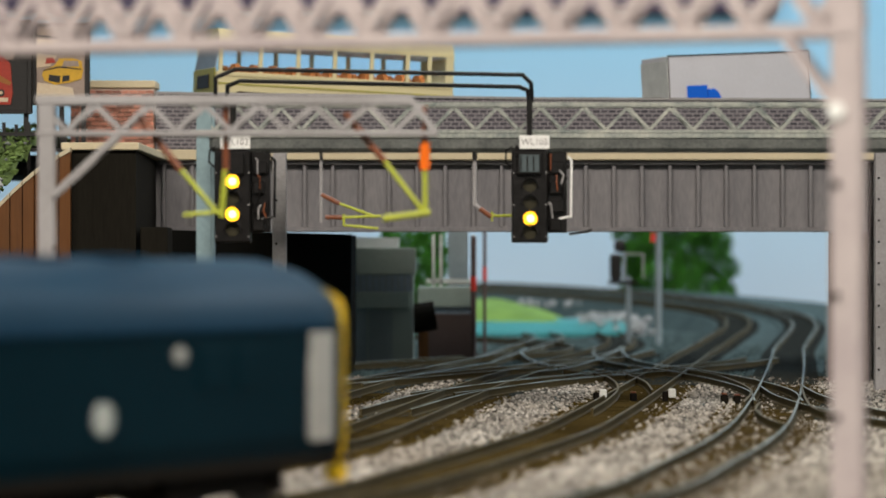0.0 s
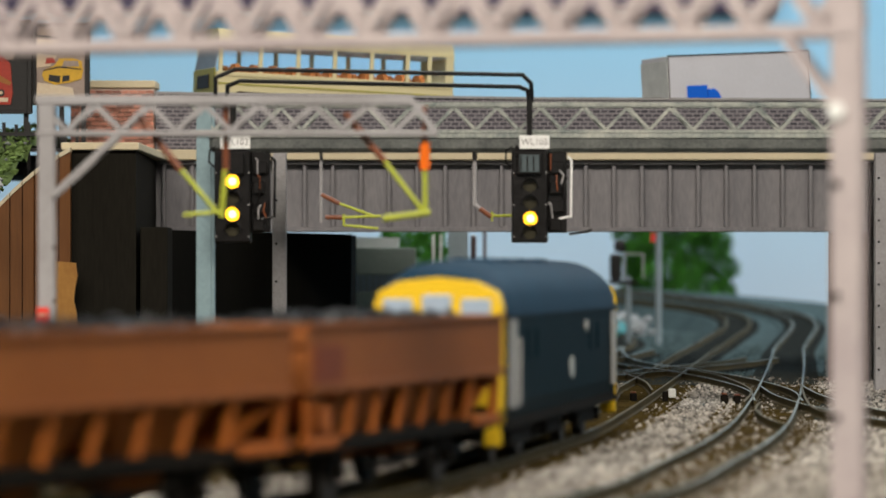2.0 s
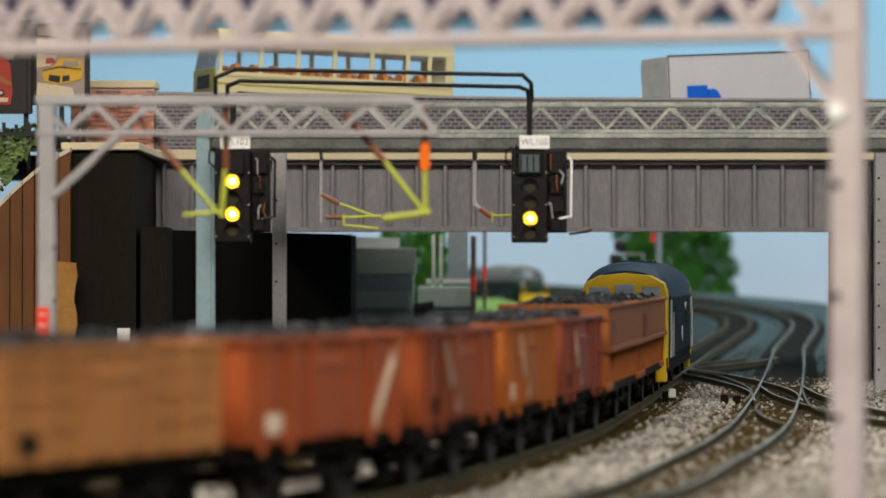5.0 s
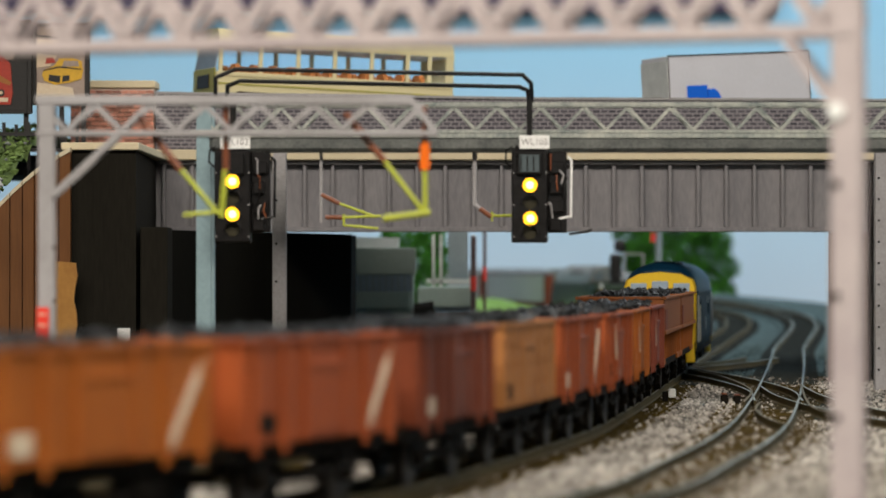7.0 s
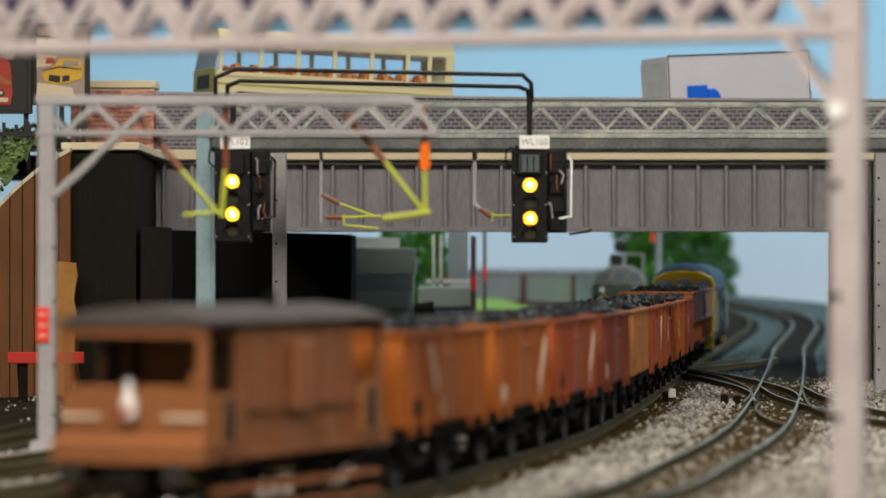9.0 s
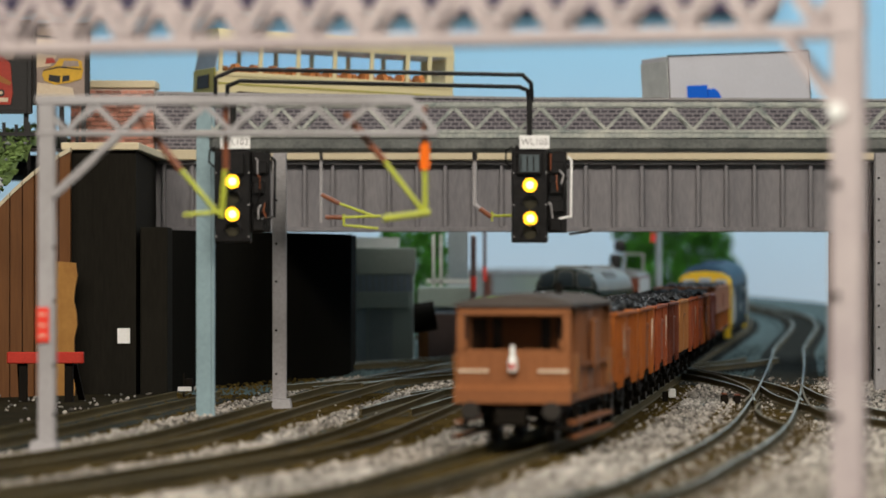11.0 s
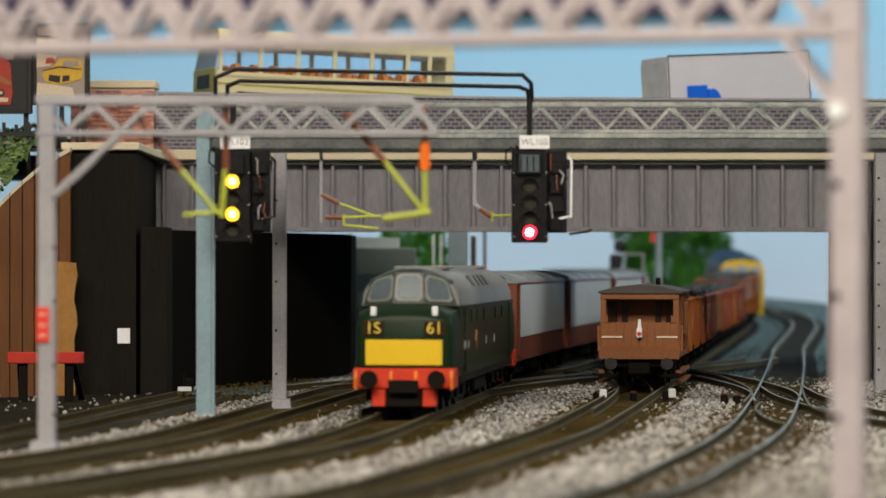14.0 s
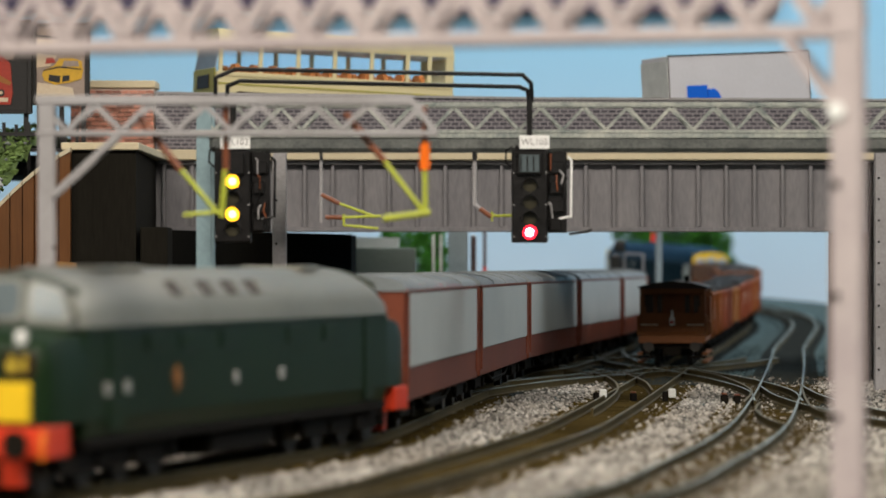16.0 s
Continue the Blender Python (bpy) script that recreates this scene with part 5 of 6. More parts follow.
def hopper_wagon(label, seed):
    """High flat-sided body over a deep recess with sloping end sheets, chutes and struts."""
    th = thing("hopper_wagon", label, "railway wagon", group="wagons of the coal train")
    W, L, zb = 16.2, 65.0, 24.2
    open_body(th, W, L, zb, 37.2, "hopper_brown")
    # end sheets slope in under the body to the discharge chutes
    for s in (-1, 1):
        part("end_slope", loft(bmesh.new(), [[(-W + .6, s * (L - .6), zb + .4), (W - .6, s * (L - .6), zb + .4), (W - .6, s * (L - 2.2), zb + .4), (-W + .6, s * (L - 2.2), zb + .4)], [(-W + 2.5, s * 42, 13.4), (W - 2.5, s * 42, 13.4), (W - 2.5, s * 40, 13.4), (-W + 2.5, s * 40, 13.4)]]), "rust", th, "sloping rusty end sheet")
        for q in (-1, 1):
            part("end_strut", bar(bmesh.new(), (q * (W - 1.6), s * (L - 3), 14.5), (q * (W - 1.2), s * (L - 2), zb), 1.8, 1.8), "rust", th)
        part("platform", boxed(-W + .4, W - .4, *sorted((s * 46, s * L)), 12.4, 14.6, bevel=.3), "rust", th, "rusty end platform")
        part("end_lip", boxed(-W + .2, W - .2, *sorted((s * (L + .1), s * (L + 1.0))), 33.8, 37.1, bevel=.2), "hopper_brown", th)
    for y in (-22, 22):
        part("chute", loft(bmesh.new(), [[(-6, y - 8, 7.5), (6, y - 8, 7.5), (6, y + 8, 7.5), (-6, y + 8, 7.5)], [(-W + 3, y - 19, zb), (W - 3, y - 19, zb), (W - 3, y + 19, zb), (-W + 3, y + 19, zb)]]), "rust", th, "rusty discharge chute")
    for s in (-1, 1):
        for y in (-40, -24, -8, 8, 24, 40):
            part("side_stanchion", loft(bmesh.new(), [[(s * (W - 2.0), y - .9, 14.4), (s * (W - .6), y - .9, 14.4), (s * (W - .6), y + .9, 14.4), (s * (W - 2.0), y + .9, 14.4)], [(s * (W - 2.0), y + 3.1, zb), (s * (W - .2), y + 3.1, zb), (s * (W - .2), y + 4.9, zb), (s * (W - 2.0), y + 4.9, zb)]]), "rust", th)
        part("number_patch", boxed(min(s * (W + .1), s * (W + .4)), max(s * (W + .1), s * (W + .4)), -63, -46, 26.0, 33.5), "bauxite_dark", th, "dark painted number panel")
        part("side_rib", boxed(min(s * W, s * (W + .8)), max(s * W, s * (W + .8)), -L, L, zb - .2, zb + 1.4, bevel=.2), "hopper_brown", th)
        part("sole_bar", boxed(s * 14.2 - .8, s * 14.2 + .8, -L, L, 11.6, 14.2), "under", th)
        part("hand_wheel", rod(bmesh.new(), (s * 14.6, -53, 18.5), (s * 15.4, -53, 18.5), 3.4, 14), "rust", th, "rusty hand wheel")
    wagon_chassis(th, L)
    coal_load(th, W - 1.6, L - 1.6, 37.2, seed)
    return th


def brake_van():
    th = thing("brake_van", "weathered brown brake van with open verandah and tail lamp", "brake van", group="wagons of the coal train")
    W, L = 16.0, 41.0
    part("floor_pan", boxed(-W, W, -L, L, 12.8, 15.2, bevel=.3), "van_brown", th)
    part("cabin", boxed(-W + .5, W - .5, -27, 27, 15.3, 40.5, bevel=.3), "van_brown", th)
    for s in (-1, 1):
        part("end_wall", boxed(-W, W, s * L - .7, s * L + .7, 13, 28.5, bevel=.2), "van_brown", th)
        for k in range(10):
            part("end_plank", boxed(-15.7 + 3.15 * k, -12.8 + 3.15 * k, *sorted((s * (L + .7), s * (L + .95))), 15.6, 28.3, bevel=.1), "van_brown", th)
        part("end_header", boxed(-W, W, s * L - .7, s * L + .7, 38.6, 41.5, bevel=.2), "van_brown", th)
        for x in (-W + 1.1, W - 1.1):
            part("verandah_post", boxed(x - 1.1, x + 1.1, s * L - .6, s * L + .6, 28.6, 38.5), "van_brown", th)
        for q in (-1, 1):
            part("verandah_side", boxed(q * W - .6, q * W + .6, min(s * 27.1, s * 40.2), max(s * 27.1, s * 40.2), 15.3, 27), "van_brown", th)
            part("white_rail", boxed(min(q * 7.0, q * 15.5), max(q * 7.0, q * 15.5), s * (L + 1.2) - .3, s * (L + 1.2) + .3, 21.8, 22.6), "stripe", th, "white painted handrail")
            # dark windows either side of the cabin door
            part("end_window", boxed(*sorted((q * 5.6, q * 8.2)), s * 27.2 - .3, s * 27.2 + .3, 26.5, 37.6), "bus_black", th, "dark cabin end window")
            part("end_window", boxed(*sorted((q * 10.0, q * 14.2)), s * 27.2 - .3, s * 27.2 + .3, 26.5, 37.6), "bus_black", th, "dark cabin end window")
            part("lamp_iron", boxed(q * 13.4 - .5, q * 13.4 + .5, *sorted((s * (L + .8), s * (L + 1.8))), 28.6, 31.5), "van_brown", th)
            part("footstep", boxed(*sorted((q * 9.0, q * 16.8)), *sorted((s * 36, s * (L + 2.0))), 4.6, 5.8, bevel=.2), "under", th)
            part("step_bracket", boxed(q * 14 - .5, q * 14 + .5, s * 39 - .6, s * 39 + .6, 5.9, 10.3), "under", th)
        part("cabin_door", boxed(-4.8, 4.8, s * 27.2 - .3, s * 27.2 + .3, 15.4, 37), "van_brown", th, "brown planked cabin door")
        part("bufferbeam", loft(bmesh.new(), [[(-W - .4, s * (L + .6), 12.6), (W + .4, s * (L + .6), 12.6), (W + .4, s * (L + .6), 18.4), (-W - .4, s * (L + .6), 18.4)], [(-W - .4, s * (L + 3.6), 12.6), (W + .4, s * (L + 3.6), 12.6), (W + .4, s * (L + 3.6), 16.6), (-W - .4, s * (L + 3.6), 16.6)]]), "van_brown", th, "deep brown headstock")
        part("coupling_hook", boxed(-4.5, 4.5, *sorted((s * (L + 3), s * (L + 6))), 6.0, 11.0, bevel=.5), "under", th, "black coupling block")
    rings = []
    for y in (-L - 1.5, L + 1.5):
        rings.append([(-W - 1, y, 41.2), (-W - 1, y, 42), (-W * .6, y, 44.2), (0, y, 45.2), (W * .6, y, 44.2), (W + 1, y, 42), (W + 1, y, 41.2)])
    part("roof", loft(bmesh.new(), rings), "van_roof", th, "grey curved roof", smooth=True)
    for s in (-1, 1):
        part("lookout_ducket", boxed(min(s * W, s * (W + 1.8)), max(s * W, s * (W + 1.8)), -5, 5, 22, 37, bevel=.5), "van_brown", th)
        for y in (-33.5, 33.5):
            # no opening here: a near-black panel draws the shaded gap
            part("step_gap_shade", boxed(*sorted((s * (W + .2), s * (W + .75))), y - 2.6, y + 2.6, 16.5, 26, bevel=.2), "bus_black", th, "dark panel drawing the shaded gap above the verandah steps")
            part("handrail", pipe(bmesh.new(), [(s * (W + 1.0), y - 4.4, 16), (s * (W + 1.2), y - 4.4, 27)], .4, 6), "tan", th, "tan vertical handrail")
        part("side_handrail", boxed(*sorted((s * (W + .3), s * (W + 1.0))), -26, 26, 23.4, 24.2), "van_brown", th)
        for y in (-22, -11, 11, 22):
            part("plank_rib", boxed(min(s * (W - .5), s * (W + .2)), max(s * (W - .5), s * (W + .2)), y - .7, y + .7, 15.3, 40), "van_brown", th)
        part("footboard", boxed(min(s * 14.6, s * 17.2), max(s * 14.6, s * 17.2), -38, 38, 6.2, 7.4), "van_brown", th, "long wooden footboard")
        part("lower_footboard", boxed(min(s * 14.6, s * 17.4), max(s * 14.6, s * 17.4), -38, 38, 2.0, 3.0), "van_brown", th, "long lower footboard")
        part("step_hanger", boxed(s * 15.6 - .4, s * 15.6 + .4, -30, -28.5, 7.5, 12.7), "under", th)
        part("step_hanger", boxed(s * 15.6 - .4, s * 15.6 + .4, 28.5, 30, 7.5, 12.7), "under", th)
    lamp = boxed(-1.2, 1.2, -L - 3.4, -L - .9, 21.8, 26.2, bevel=.4)
    rod(lamp, (0, -L - 2.2, 26.1), (0, -L - 2.2, 30.0), .9, 8, .5)
    part("tail_lamp", lamp, "lamp_white", th, "white tail lamp")
    part("lamp_lens", rod(bmesh.new(), (0, -L - 3.7, 23.6), (0, -L - 3.35, 23.6), .9, 10), "red", th, "red lamp lens")
    part("chimney", rod(bmesh.new(), (5, 9, 44.2), (5, 9, 48), 1, 8), "under", th)
    part("underframe", boxed(-12, 12, -L, L, 9.5, 12.7), "under", th)
    for y in (-22, 22):
        wheelset(th, y, 6.1)
        for s in (-1, 1):
            part("axle_guard", prism_x(bmesh.new(), [(y - 5, 10.4), (y + 5, 10.4), (y + 2, 4.2), (y - 2, 4.2)], s * 11.2 - .5, s * 11.2 + .5), "under", th)
    buffers(th, L + 1, 1, 10.6, 2.6, "wheel")
    buffers(th, -L - 1, -1, 10.6, 2.6, "wheel")
    for ob in th.children_recursive:
        ob.data.transform(Matrix.Diagonal((1, 1, 0.935, 1)))
    return th


def bogie(th, y, half, n, r=6.5):
    bg = part("bogie_frame", boxed(-8, 8, y - half, y + half, 5, 9), "under", th)
    for s in (-1, 1):
        part("side_frame", prism_x(bmesh.new(), [(y - half - 3, 9.5), (y - half - 3, 6), (y - half + 4, 4), (y - 3, 4.8), (y + 3, 4.8), (y + half - 4, 4), (y + half + 3, 6), (y + half + 3, 9.5), (y + half - 6, 11), (y - half + 6, 11)], s * 12.6 - .8, s * 12.6 + .8), "under", bg)
        for k in range(n):
            q = y - half + 2 * half * k / (n - 1)
            part("axlebox", boxed(s * 13.9 - .5, s * 13.9 + .5, q - 2, q + 2, 4.4, 8, bevel=.3), "under", bg)
    for k in range(n):
        wheelset(th, y - half + 2 * half * k / (n - 1), r, parent=bg)


def body_ring(y, w, z0, zg, zr, tuck=0.0, n=9):
    """Body section: straight sides from z0 to the gutter zg and an arched roof up to zr."""
    ring = [(-w + tuck, y, z0), (-w, y, z0 + 4)]
    ring += [(-w * math.cos(math.pi * k / (n - 1)) if k not in (0, n - 1) else (-w if k == 0 else w), y, zg + (zr - zg) * math.sin(math.pi * k / (n - 1)) ** .75) for k in range(n)]
    ring += [(w, y, z0 + 4), (w - tuck, y, z0)]
    return ring


def blue_diesel():
    th = thing("blue_diesel_locomotive", "blue diesel locomotive with yellow ends and silver grilles", "locomotive", group="locomotives")
    W, L = 16.8, 98.0
    zg, zr = 37.8, 51.4
    part("body", loft(bmesh.new(), [body_ring(y, w, 12, zg, zg + .4, .8) for y, w in ((-L, W - .6), (-L + 3, W), (L - 3, W), (L, W - .6))]), "loco_blue_shaded", th, "rail blue body side, darkened as unlit")
    rings = []
    for y, w, z in ((-L - .2, W - 1.0, zr - 3.4), (-L + 5, W - .1, zr - 1.2), (-L + 13, W + .15, zr), (L - 13, W + .15, zr), (L - 5, W - .1, zr - 1.2), (L + .2, W - 1.0, zr - 3.4)):
        rings.append([(-w * math.cos(math.pi * k / 14), y, zg + (z - zg) * math.sin(math.pi * k / 14) ** .8) for k in range(15)])
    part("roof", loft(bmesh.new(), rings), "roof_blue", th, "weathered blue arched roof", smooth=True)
    for y in (-46, -20, 8, 34):
        part("roof_vent", boxed(-5, 5, y - 6, y + 6, zr - .6, zr + .5, bevel=.3), "roof_blue", th)
    for s in (-1, 1):
        e = s * L
        ring0 = [(x * .985, e, z) for x, z in ((-W, 11), (-W, zg + 2.2), (-W * .93, zg + 5.6), (-W * .6, zg + 8.4), (0, zg + 9.4), (W * .6, zg + 8.4), (W * .93, zg + 5.6), (W, zg + 2.2), (W, 11))]
        ring1 = [(x * .95, e + s * 2.2, z - .3 * (z > 36)) for x, y, z in ring0]
        part("cab_front", loft(bmesh.new(), [ring0, ring1]), "yellow", th, "warning yellow cab end")
        for x in (-9.8, 0, 9.8):
            part("cab_window", boxed(x - 3.7, x + 3.7, min(e + s * 2.0, e + s * 2.7), max(e + s * 2.0, e + s * 2.7), 35.6, 42.8 - abs(x) * .1, bevel=.25), "glass_pale", th, "pale cab window")
        part("headcode_panel", boxed(-5, 5, min(e + s * 2.0, e + s * 2.6), max(e + s * 2.0, e + s * 2.6), 27.5, 31.5, bevel=.2), "bus_black", th)
        part("bufferbeam", boxed(-W + .5, W - .5, min(e, e + s * 2.4), max(e, e + s * 2.4), 9.2, 15, bevel=.3), "under", th)
        for x in (-13.8, 13.8):
            part("fairing", boxed(x - 2.2, x + 2.2, min(e, e + s * 2.7), max(e, e + s * 2.7), 5.5, 15.5, bevel=.5), "yellow", th, "yellow lower fairing")
        buffers(th, e + s * 2.5, s)
        part("coupling_hook", boxed(-1.5, 1.5, min(e + s * 2.4, e + s * 4.5), max(e + s * 2.4, e + s * 4.5), 8, 12), "under", th)
        for q in (-1, 1):
            x0, x1 = sorted((q * W, q * (W + .5)))
            yy = s * (L - 10)
            part("cab_door", boxed(x0, x1, yy - 4.6, yy + 4.6, 14.5, 36.5, bevel=.25), "grille", th, "silver-grey cab door panel")
            part("handrail", rod(bmesh.new(), (q * (W + .9), yy - s * 6, 15), (q * (W + .9), yy - s * 6, 32), .35, 6), "grille", th)
    for q in (-1, 1):
        x0, x1 = sorted((q * W, q * (W + .4)))
        part("roundel", rod(bmesh.new(), (q * (W - .1), 8, 22), (q * (W + .35), 8, 22), 3.1, 20), "coach_white", th, "pale round emblem shape")
        for y in (-62, -48, 46, 60):
            part("body_grille", boxed(x0, x1, y - 5, y + 5, 26, 34, bevel=.2), "loco_blue_shaded", th)
        part("vent_cap", rod(bmesh.new(), (q * W, 34, 33), (q * (W + .6), 34, 33), 1.7, 12), "grille", th)
        part("gutter", boxed(*sorted((q * (W - .1), q * (W + .5))), -L + 4, L - 4, zg - .5, zg + .4), "roof_blue", th)
        part("body_skirt", boxed(*sorted((q * (W - 1.2), q * (W - .4))), -L + 3, L - 3, 9.5, 12.2), "under", th)
    part("underframe", boxed(-13, 13, -L, L, 9, 12.1), "under", th)
    part("fuel_tank", boxed(-13, 13, -14, 14, 4, 9.2, bevel=1), "under", th)
    bogie(th, -56, 20, 2)
    bogie(th, 56, 20, 2)
    return th


def green_diesel():
    th = thing("green_diesel_locomotive", "dark green nosed diesel locomotive with small yellow panel", "locomotive", group="locomotives")
    W, L, N = 17.4, 112.0, 133.0
    zg, zr = 36.0, 49.4
    part("body", loft(bmesh.new(), [body_ring(y, W, 12, zg, zg + .4, 1.0) for y in (-L, L)]), "loco_green", th, "dark green body side")
    rings = []
    for y, z, k0 in ((-L - 4, 44, .93), (-L + 4, zr - 1.8, .985), (-L + 12, zr, 1), (L - 12, zr, 1), (L - 4, zr - .6, .985), (L + .5, zr - 2.4, .96)):
        rings.append([(-W * k0 * math.cos(math.pi * k / 16), y, zg + (z - zg) * math.sin(math.pi * k / 16) ** .72) for k in range(17)])
    part("roof", loft(bmesh.new(), rings), "roof_grey", th, "weathered grey roof", smooth=True)
    for y in (-70, 62, 78):
        part("roof_grille", boxed(-9, 9, y - 7, y + 7, zr - .8, zr + .5, bevel=.3), "roof_grey", th)
    for q in (-1, 1):
        for k in range(8):
            bm = boxed(-2.2, 2.2, 48 - k * 8.6 - (4 if k else 0), 54.6 - k * 8.6 - (4 if k else 0), 0, .5)
            ob = part("roof_louvre", bm, "frame_grey" if k % 2 else "van_roof", th)
            ob.matrix_basis = pose(q * 14.6 * MM, 0, (zg + 8.4) * MM, 0, q * 54, 0)
    for s in (-1, 1):
        # nose: full-width, top sloping gently, rounded front
        prof = [(L - .5, 1.0, 37.2, 4.5), (N - 9, .98, 36.2, 4.2), (N - 3, .95, 34.9, 3.8), (N - .8, .90, 33.2, 3.2), (N, .84, 31.6, 2.8)]
        rings = []
        for y, k0, zt, cr in prof:
            w = W * k0
            rings.append([(-w, s * y, 15.6), (-w, s * y, zt - cr - 2.5), (-w * .94, s * y, zt - cr * .5), (-w * .72, s * y, zt - .4), (-w * .3, s * y, zt + .5), (w * .3, s * y, zt + .5), (w * .72, s * y, zt - .4), (w * .94, s * y, zt - cr * .5), (w, s * y, zt - cr - 2.5), (w, s * y, 15.6)])
        part("nose", loft(bmesh.new(), rings), "loco_green", th, "dark green rounded nose", smooth=True)
        # cab above the nose: three raked window facets
        lo = [(-16.6, L - 2, 36.2), (-15.9, L + 3, 36.2), (-5.4, L + 7.5, 36.4), (5.4, L + 7.5, 36.4), (15.9, L + 3, 36.2), (16.6, L - 2, 36.2)]
        hi = [(-14.2, L - 2, 45.0), (-12.6, L + .9, 45.2), (-4.8, L + 3.2, 47.6), (4.8, L + 3.2, 47.6), (12.6, L + .9, 45.2), (14.2, L - 2, 45.0)]
        crown = [(-9, L - 2, 47.4), (-8, L - 1, 47.6), (-3.5, L - .2, 48.8), (3.5, L - .2, 48.8), (8, L - 1, 47.6), (9, L - 2, 47.4)]
        part("cab_front", loft(bmesh.new(), [[(x, s * y, z) for x, y, z in ring] for ring in (lo, hi, crown)]), "cab_grey", th, "grey-green cab front round the windows")
        for k in (1, 2, 3):
            c = [Vector(p) for p in (lo[k], lo[k + 1], hi[k + 1], hi[k])]
            out = (c[1] - c[0]).cross(c[3] - c[0]).normalized()
            out = out if out.y > 0 else -out

            def at(u, v):
                return (c[0] * (1 - u) + c[1] * u) * (1 - v) + (c[3] * (1 - u) + c[2] * u) * v
            for grow, m, o in ((.075, "frame_grey", .35), (0, "glass_dark", .6)):
                u0, u1, v0, v1 = .12 - grow, .88 + grow, .20 - grow, .88 + grow
                cu = .12
                pts = [at(u, v) for u, v in ((u0 + cu, v0), (u1 - cu, v0), (u1, v0 + cu), (u1, v1 - cu), (u1 - cu, v1), (u0 + cu, v1), (u0, v1 - cu), (u0, v0 + cu))]
                rings = [[(p.x + out.x * q, s * (p.y + out.y * q), p.z + out.z * q) for p in pts] for q in (-.4, o)]
                part("window_surround" if grow else "cab_window", loft(bmesh.new(), rings), m, th, "pale grey window surround" if grow else "dark cab window")
        part("yellow_panel", boxed(-13.0, 13.0, *sorted((s * (N - .5), s * (N + .5))), 16.4, 25.0, bevel=.2), "yellow", th, "small yellow warning panel")
        for x, words in ((-10.4 * s, "1S"), (10.4 * s, "61")):
            part("headcode_box", boxed(x - 3.6, x + 3.6, *sorted((s * (N - .4), s * (N + .5))), 26.2, 31.4, bevel=.2), "bus_black", th, "black headcode box")
            if s > 0:
                sign_text("headcode_lettering", "61" if x < 0 else "1S", 5.6, (x, N + .62, 28.8), 180, "text_yellow", th, "yellow headcode figures")
            part("marker_lamp", boxed(x - 1.0, x + 1.0, *sorted((s * (N - 2), s * (N - .1))), 33.0, 36.2, bevel=.3), "lamp_white", th, "white marker lamp")
        part("bufferbeam", boxed(-W + .2, W - .2, *sorted((s * (N - 12), s * (N + .7))), 8.6, 15.4, bevel=.4), "buffer_red", th, "red buffer beam")
        for x in (-8.6, 8.6):
            part("lower_valance", boxed(x - 2.3, x + 2.3, *sorted((s * (N - 4), s * (N + .2))), 2.4, 8.5, bevel=.4), "buffer_red", th)
        part("coupling_plate", boxed(-6.2, 6.2, *sorted((s * (N - 5), s * (N - .6))), 2.4, 8.4, bevel=.3), "under", th)
        part("coupling", boxed(-5, 5, *sorted((s * (N - 1), s * (N + 2.5))), 7, 11.5, bevel=.4), "under", th)
        buffers(th, s * (N + .6), s, 11.8, 3.0)
        for x in (-16.2, -4.2, 4.2, 16.2):
            part("pipe_hose", pipe(bmesh.new(), [(x, s * (N + .6), 14.4), (x, s * (N + 1.6), 12), (x, s * (N + 1), 8.4)], .65, 6), "orange", th, "orange brake hose")
    for q in (-1, 1):
        x0, x1 = sorted((q * W, q * (W + .4)))
        part("gutter", boxed(*sorted((q * (W - .1), q * (W + .5))), -L, L, zg - .5, zg + .3), "loco_green", th)
        for y in (-95, 95):
            part("cab_door", boxed(x0, x1, y - 4.5, y + 4.5, 13, 36, bevel=.2), "loco_green", th)
        for y in (100, 88, -20, 15):
            part("small_panel", boxed(x0, x1, y - 1.5, y + 1.5, 21, 24, bevel=.2), "grille", th, "small grey access plate")
        for y in (-60, -30, 20, 48, 70):
            part("side_grille", boxed(x0, x1, y - 6, y + 6, 30, 34.5, bevel=.2), "loco_green", th)
        part("crest", prism_x(bmesh.new(), [(56, 20), (58.5, 23.5), (56, 27), (53.5, 23.5)], x0, x1), "tan", th, "small pale crest shape")
        part("body_skirt", boxed(*sorted((q * (W - 1.4), q * (W - .6))), -L, L, 9.8, 12), "under", th)
    part("underframe", boxed(-13, 13, -N + 4, N - 4, 9, 11.9), "under", th)
    part("fuel_tank", boxed(-14, 14, -24, 24, 3.5, 9.2, bevel=1), "under", th)
    bogie(th, -84, 34, 4, 6)
    bogie(th, 84, 34, 4, 6)
    return th


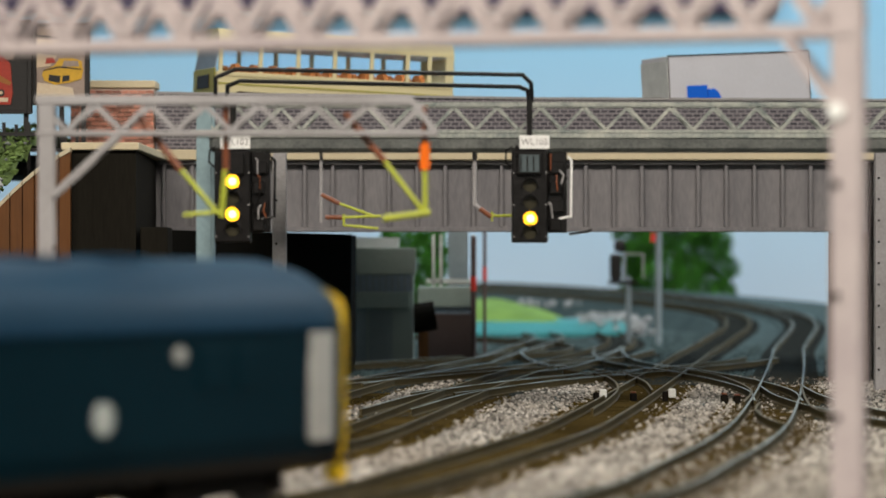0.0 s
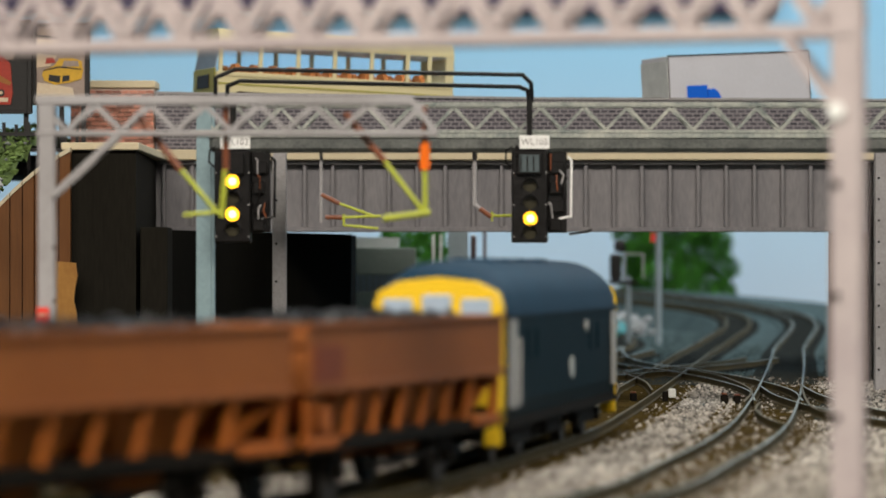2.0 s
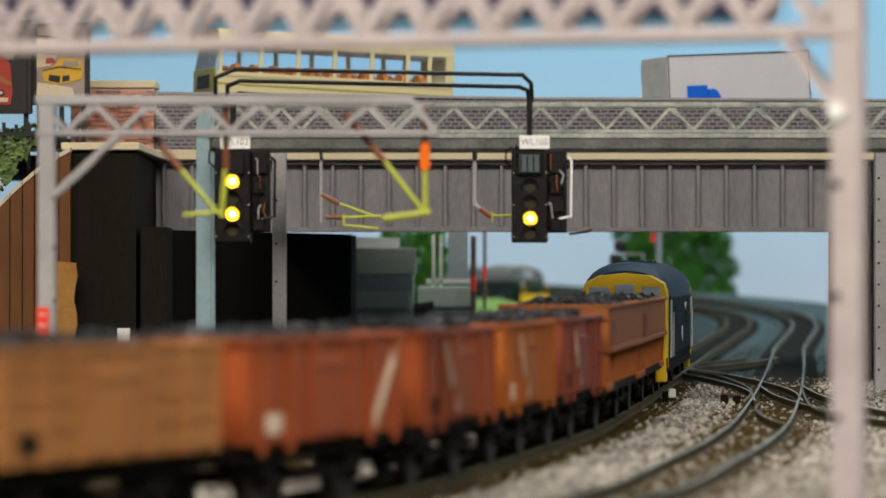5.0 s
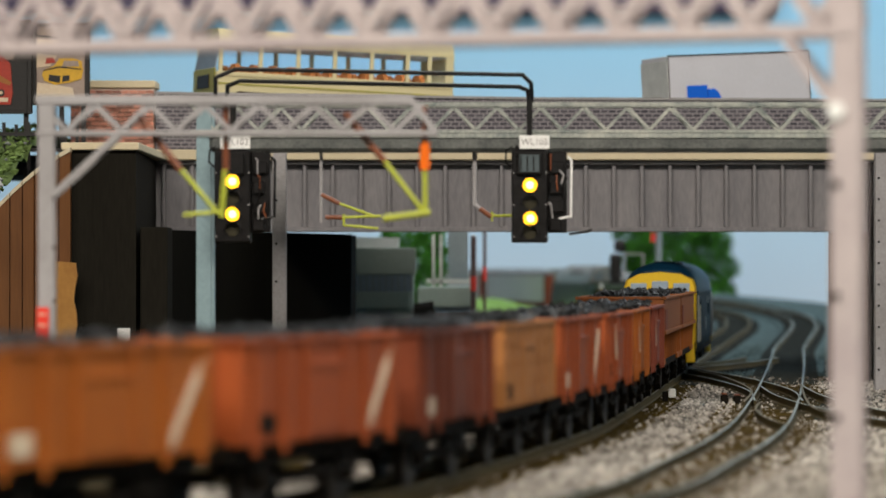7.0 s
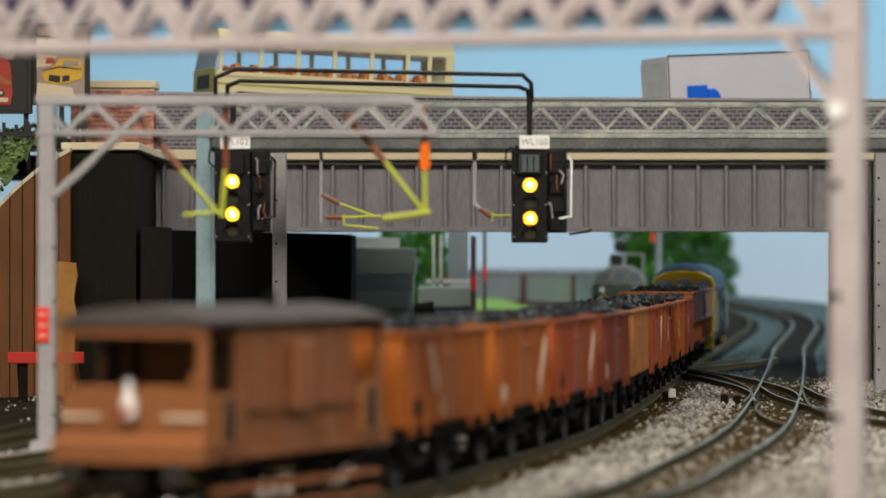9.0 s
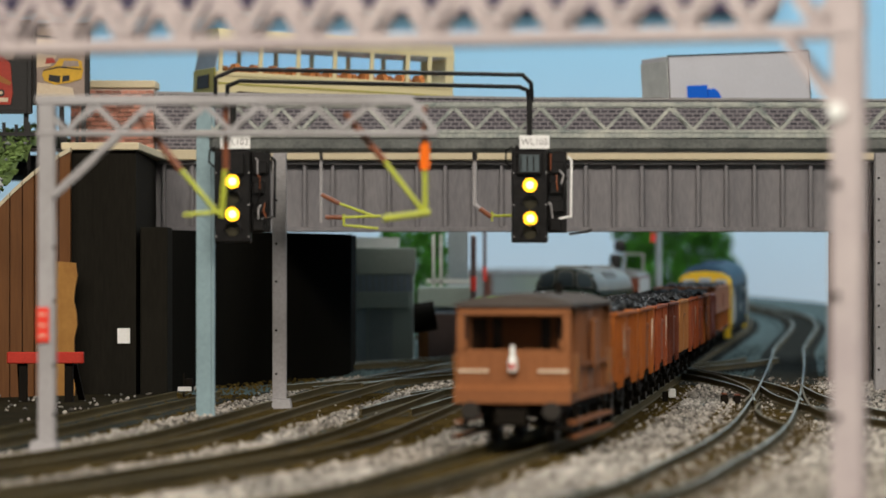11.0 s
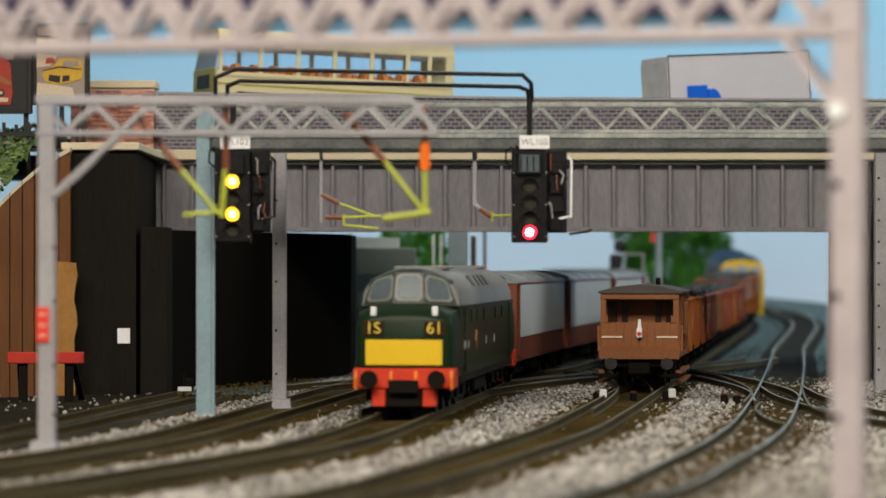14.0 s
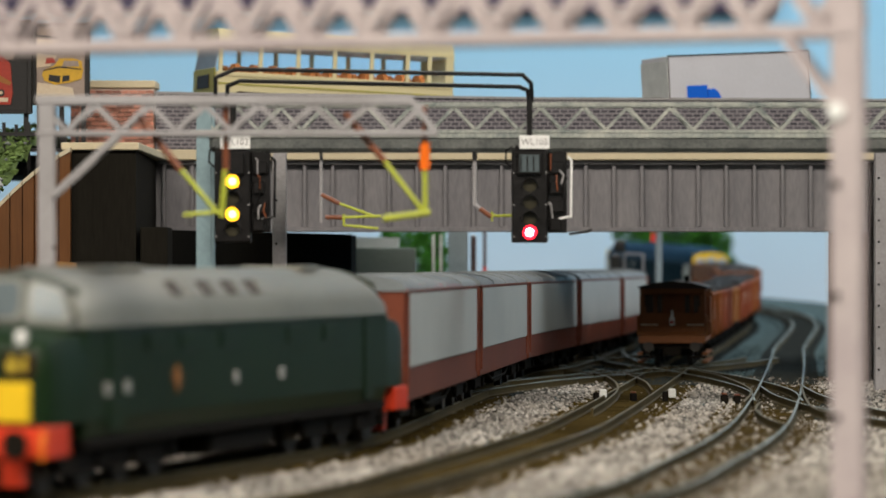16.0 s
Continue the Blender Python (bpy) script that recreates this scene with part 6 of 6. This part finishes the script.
def parcels_van(label):
    th = thing("covered_van", label, "railway carriage", group="carriages of the parcels train")
    W, L = 17.0, 113.0
    zg, zr = 42.4, 47.0
    part("lower_body", boxed(-W, W, -L, L, 9.6, 23, bevel=.4), "coach_brown", th, "brown lower body")
    part("upper_body", boxed(-W + .1, W - .1, -L, L, 23.05, zg, bevel=.3), "coach_brown", th)
    for q in (-1, 1):
        x0, x1 = sorted((q * (W - .1), q * (W + .55)))
        for a, b in ((-107, 107),):
            part("side_panel", boxed(x0, x1, a, b, 19.6, 41.8, bevel=.35), "coach_white", th, "pale grey side panel")
        for y in (-109, 109):
            part("panel_post", boxed(*sorted((q * W, q * (W + .75))), y - 1.4, y + 1.4, 12, 42.0, bevel=.2), "coach_brown", th)
        part("gutter", boxed(*sorted((q * (W - .2), q * (W + .7))), -L, L, 42.0, 42.8), "coach_brown", th)
        part("truss_rod", pipe(bmesh.new(), [(q * 14, -60, 11), (q * 14, -30, 6), (q * 14, 30, 6), (q * 14, 60, 11)], .5, 6), "under", th)
    rings = [[(-(W + .3) * math.cos(math.pi * k / 12), y, zg + (zr - zg) * math.sin(math.pi * k / 12) ** .85) for k in range(13)] for y in (-L - .6, L + .6)]
    part("roof", loft(bmesh.new(), rings), "coach_roof", th, "blue-grey arched roof", smooth=True)
    for y in (-112, -56, 0, 56, 112):
        part("roof_rib", loft(bmesh.new(), [[(-(W + .5) * math.cos(math.pi * k / 12), yy, zg + .2 + (zr + .4 - zg) * math.sin(math.pi * k / 12) ** .85) for k in range(13)] for yy in (y - .7, y + .7)]), "coach_roof", th)
    part("underframe", boxed(-13, 13, -L, L, 8.5, 11.4), "under", th)
    part("battery_box", boxed(-14, 14, -18, 18, 4, 8.6, bevel=.5), "under", th)
    for s in (-1, 1):
        part("gangway", boxed(-6.5, 6.5, *sorted((s * L, s * (L + 3))), 12, 40, bevel=.4), "under", th, "black gangway bellows")
        bogie(th, s * 84, 17, 2)
        buffers(th, s * L, s)
    return th


# the coal train
blue = blue_diesel()
kinds = [("maroon", "dull maroon mineral wagon with falling white stripe", 1, 0), ("rust", "rusty orange mineral wagon with falling white stripe", 1, 0), ("bauxite", "bauxite mineral wagon with falling white stripe", 1, 0), ("bauxite", "bauxite mineral wagon with rising white stripe", -1, 0), ("tan", "tan planked mineral wagon heaped with coal", 0, 1), ("bauxite_dark", "dark bauxite mineral wagon loaded with coal", 0, 0), ("bauxite", "bauxite mineral wagon with rising white stripe", -1, 0), ("rust", "rusty orange mineral wagon with rising white stripe", -1, 0), ("rust", "faded orange mineral wagon with falling white stripe", 1, 0)]
gap, HOPPER = 88.0, 136.0
back = 14.0
train_a = [(blue, -101.0)]
for i in range(2):
    th = hopper_wagon("brown hopper wagon with sloping chutes and coal", 40 + i)
    train_a.append((th, back + HOPPER / 2))
    back += HOPPER
for i, (paint, label, stripe, timber) in enumerate(kinds):
    th = mineral_wagon(paint, label, stripe, 60 + i, bool(timber))
    train_a.append((th, back + gap / 2))
    back += gap
van = brake_van()
train_a.append((van, back + 46))

# the parcels train
green = green_diesel()
train_b = [(green, 137.0)]
first = parcels_van("brown and pale grey covered bogie van")
for i in range(6):
    th = first if i == 0 else copy_thing(first, pose(0, 0, 0))
    train_b.append((th, 278 + 120 + i * 240))

# distance along each line against time: rear of the blue locomotive, front of the green one
RUN_A = [(0, 290), (0.5, 375), (1, 453), (2, 622), (3, 784), (4, 946), (5, 1085), (6.5, 1282), (7, 1345), (8, 1472), (9, 1596), (10, 1742), (11.3, 1943), (12, 2050), (13, 2206), (14, 2345), (15, 2490), (16, 2634)]
RUN_B = [(0, 3780), (2, 3330), (4.2, 2845), (6.3, 2400), (7, 2256), (8, 2062), (9, 1874), (10, 1698), (11, 1522), (11.5, 1433), (12, 1343), (12.5, 1244), (13, 1108), (13.5, 990), (14, 866), (14.5, 748), (15, 648), (15.5, 545), (16, 446)]


def smooth_run(table):
    ts, us = np.array(table, float).T
    t = np.arange(0, 16.01, .1)
    u = np.interp(t, ts, us)
    pad = np.r_[2 * u[0] - u[6:0:-1], u, 2 * u[-1] - u[-2:-8:-1]]
    return t, np.convolve(pad, np.ones(13) / 13, "valid")


def run_rows(line, key, table, behind, sign, base):
    t, u = smooth_run(table)
    rows = []
    for k in range(0, 161, 4):
        c = u[k] - sign * behind
        p, q = c - base, c + base

        def place(w):
            w2 = min(max(w, 0.0), line.length)
            x, y = line.at(w2)
            tx, ty = line.dirn(min(max(w2, 8), line.length - 8))
            return x + tx * (w - w2), y + ty * (w - w2)
        (xa, ya), (xb, yb) = place(p), place(q)
        za, zb = rise(key, xa, ya), rise(key, xb, yb)
        ang = math.degrees(math.atan2(-(xb - xa), yb - ya)) + (0 if sign > 0 else 180)
        tilt = math.degrees(math.atan2(zb - za, math.hypot(xb - xa, yb - ya))) * sign
        rows.append((float(t[k]), pose((xa + xb) / 2 * MM, (ya + yb) / 2 * MM, (za + zb) / 2 * MM, tilt, 0, ang)))
    return rows


def motions():
    for th, behind in train_a:
        walk(th, run_rows(A, "A", RUN_A, behind, 1, 52 if th is blue else 22))
    for th, behind in train_b:
        walk(th, run_rows(B, "B", RUN_B, behind, -1, 84))
    # the lens units of the second signal come forward in the head when they light
    def shown(ob, rows):
        x, y, z = ob.matrix_basis.translation
        walk(ob, [(t, Matrix.Translation((x, y + d * MM, z))) for t, d in rows])
    shown(lamp_high, [(0, 4), (5.1, 4), (5.2, 0), (13.1, 0), (13.2, 4), (16, 4)])
    shown(lamp_low, [(0, 0), (13.1, 0), (13.2, 4), (16, 4)])
    shown(lamp_red, [(0, 4), (13.1, 4), (13.2, 0), (16, 0)])


motions()
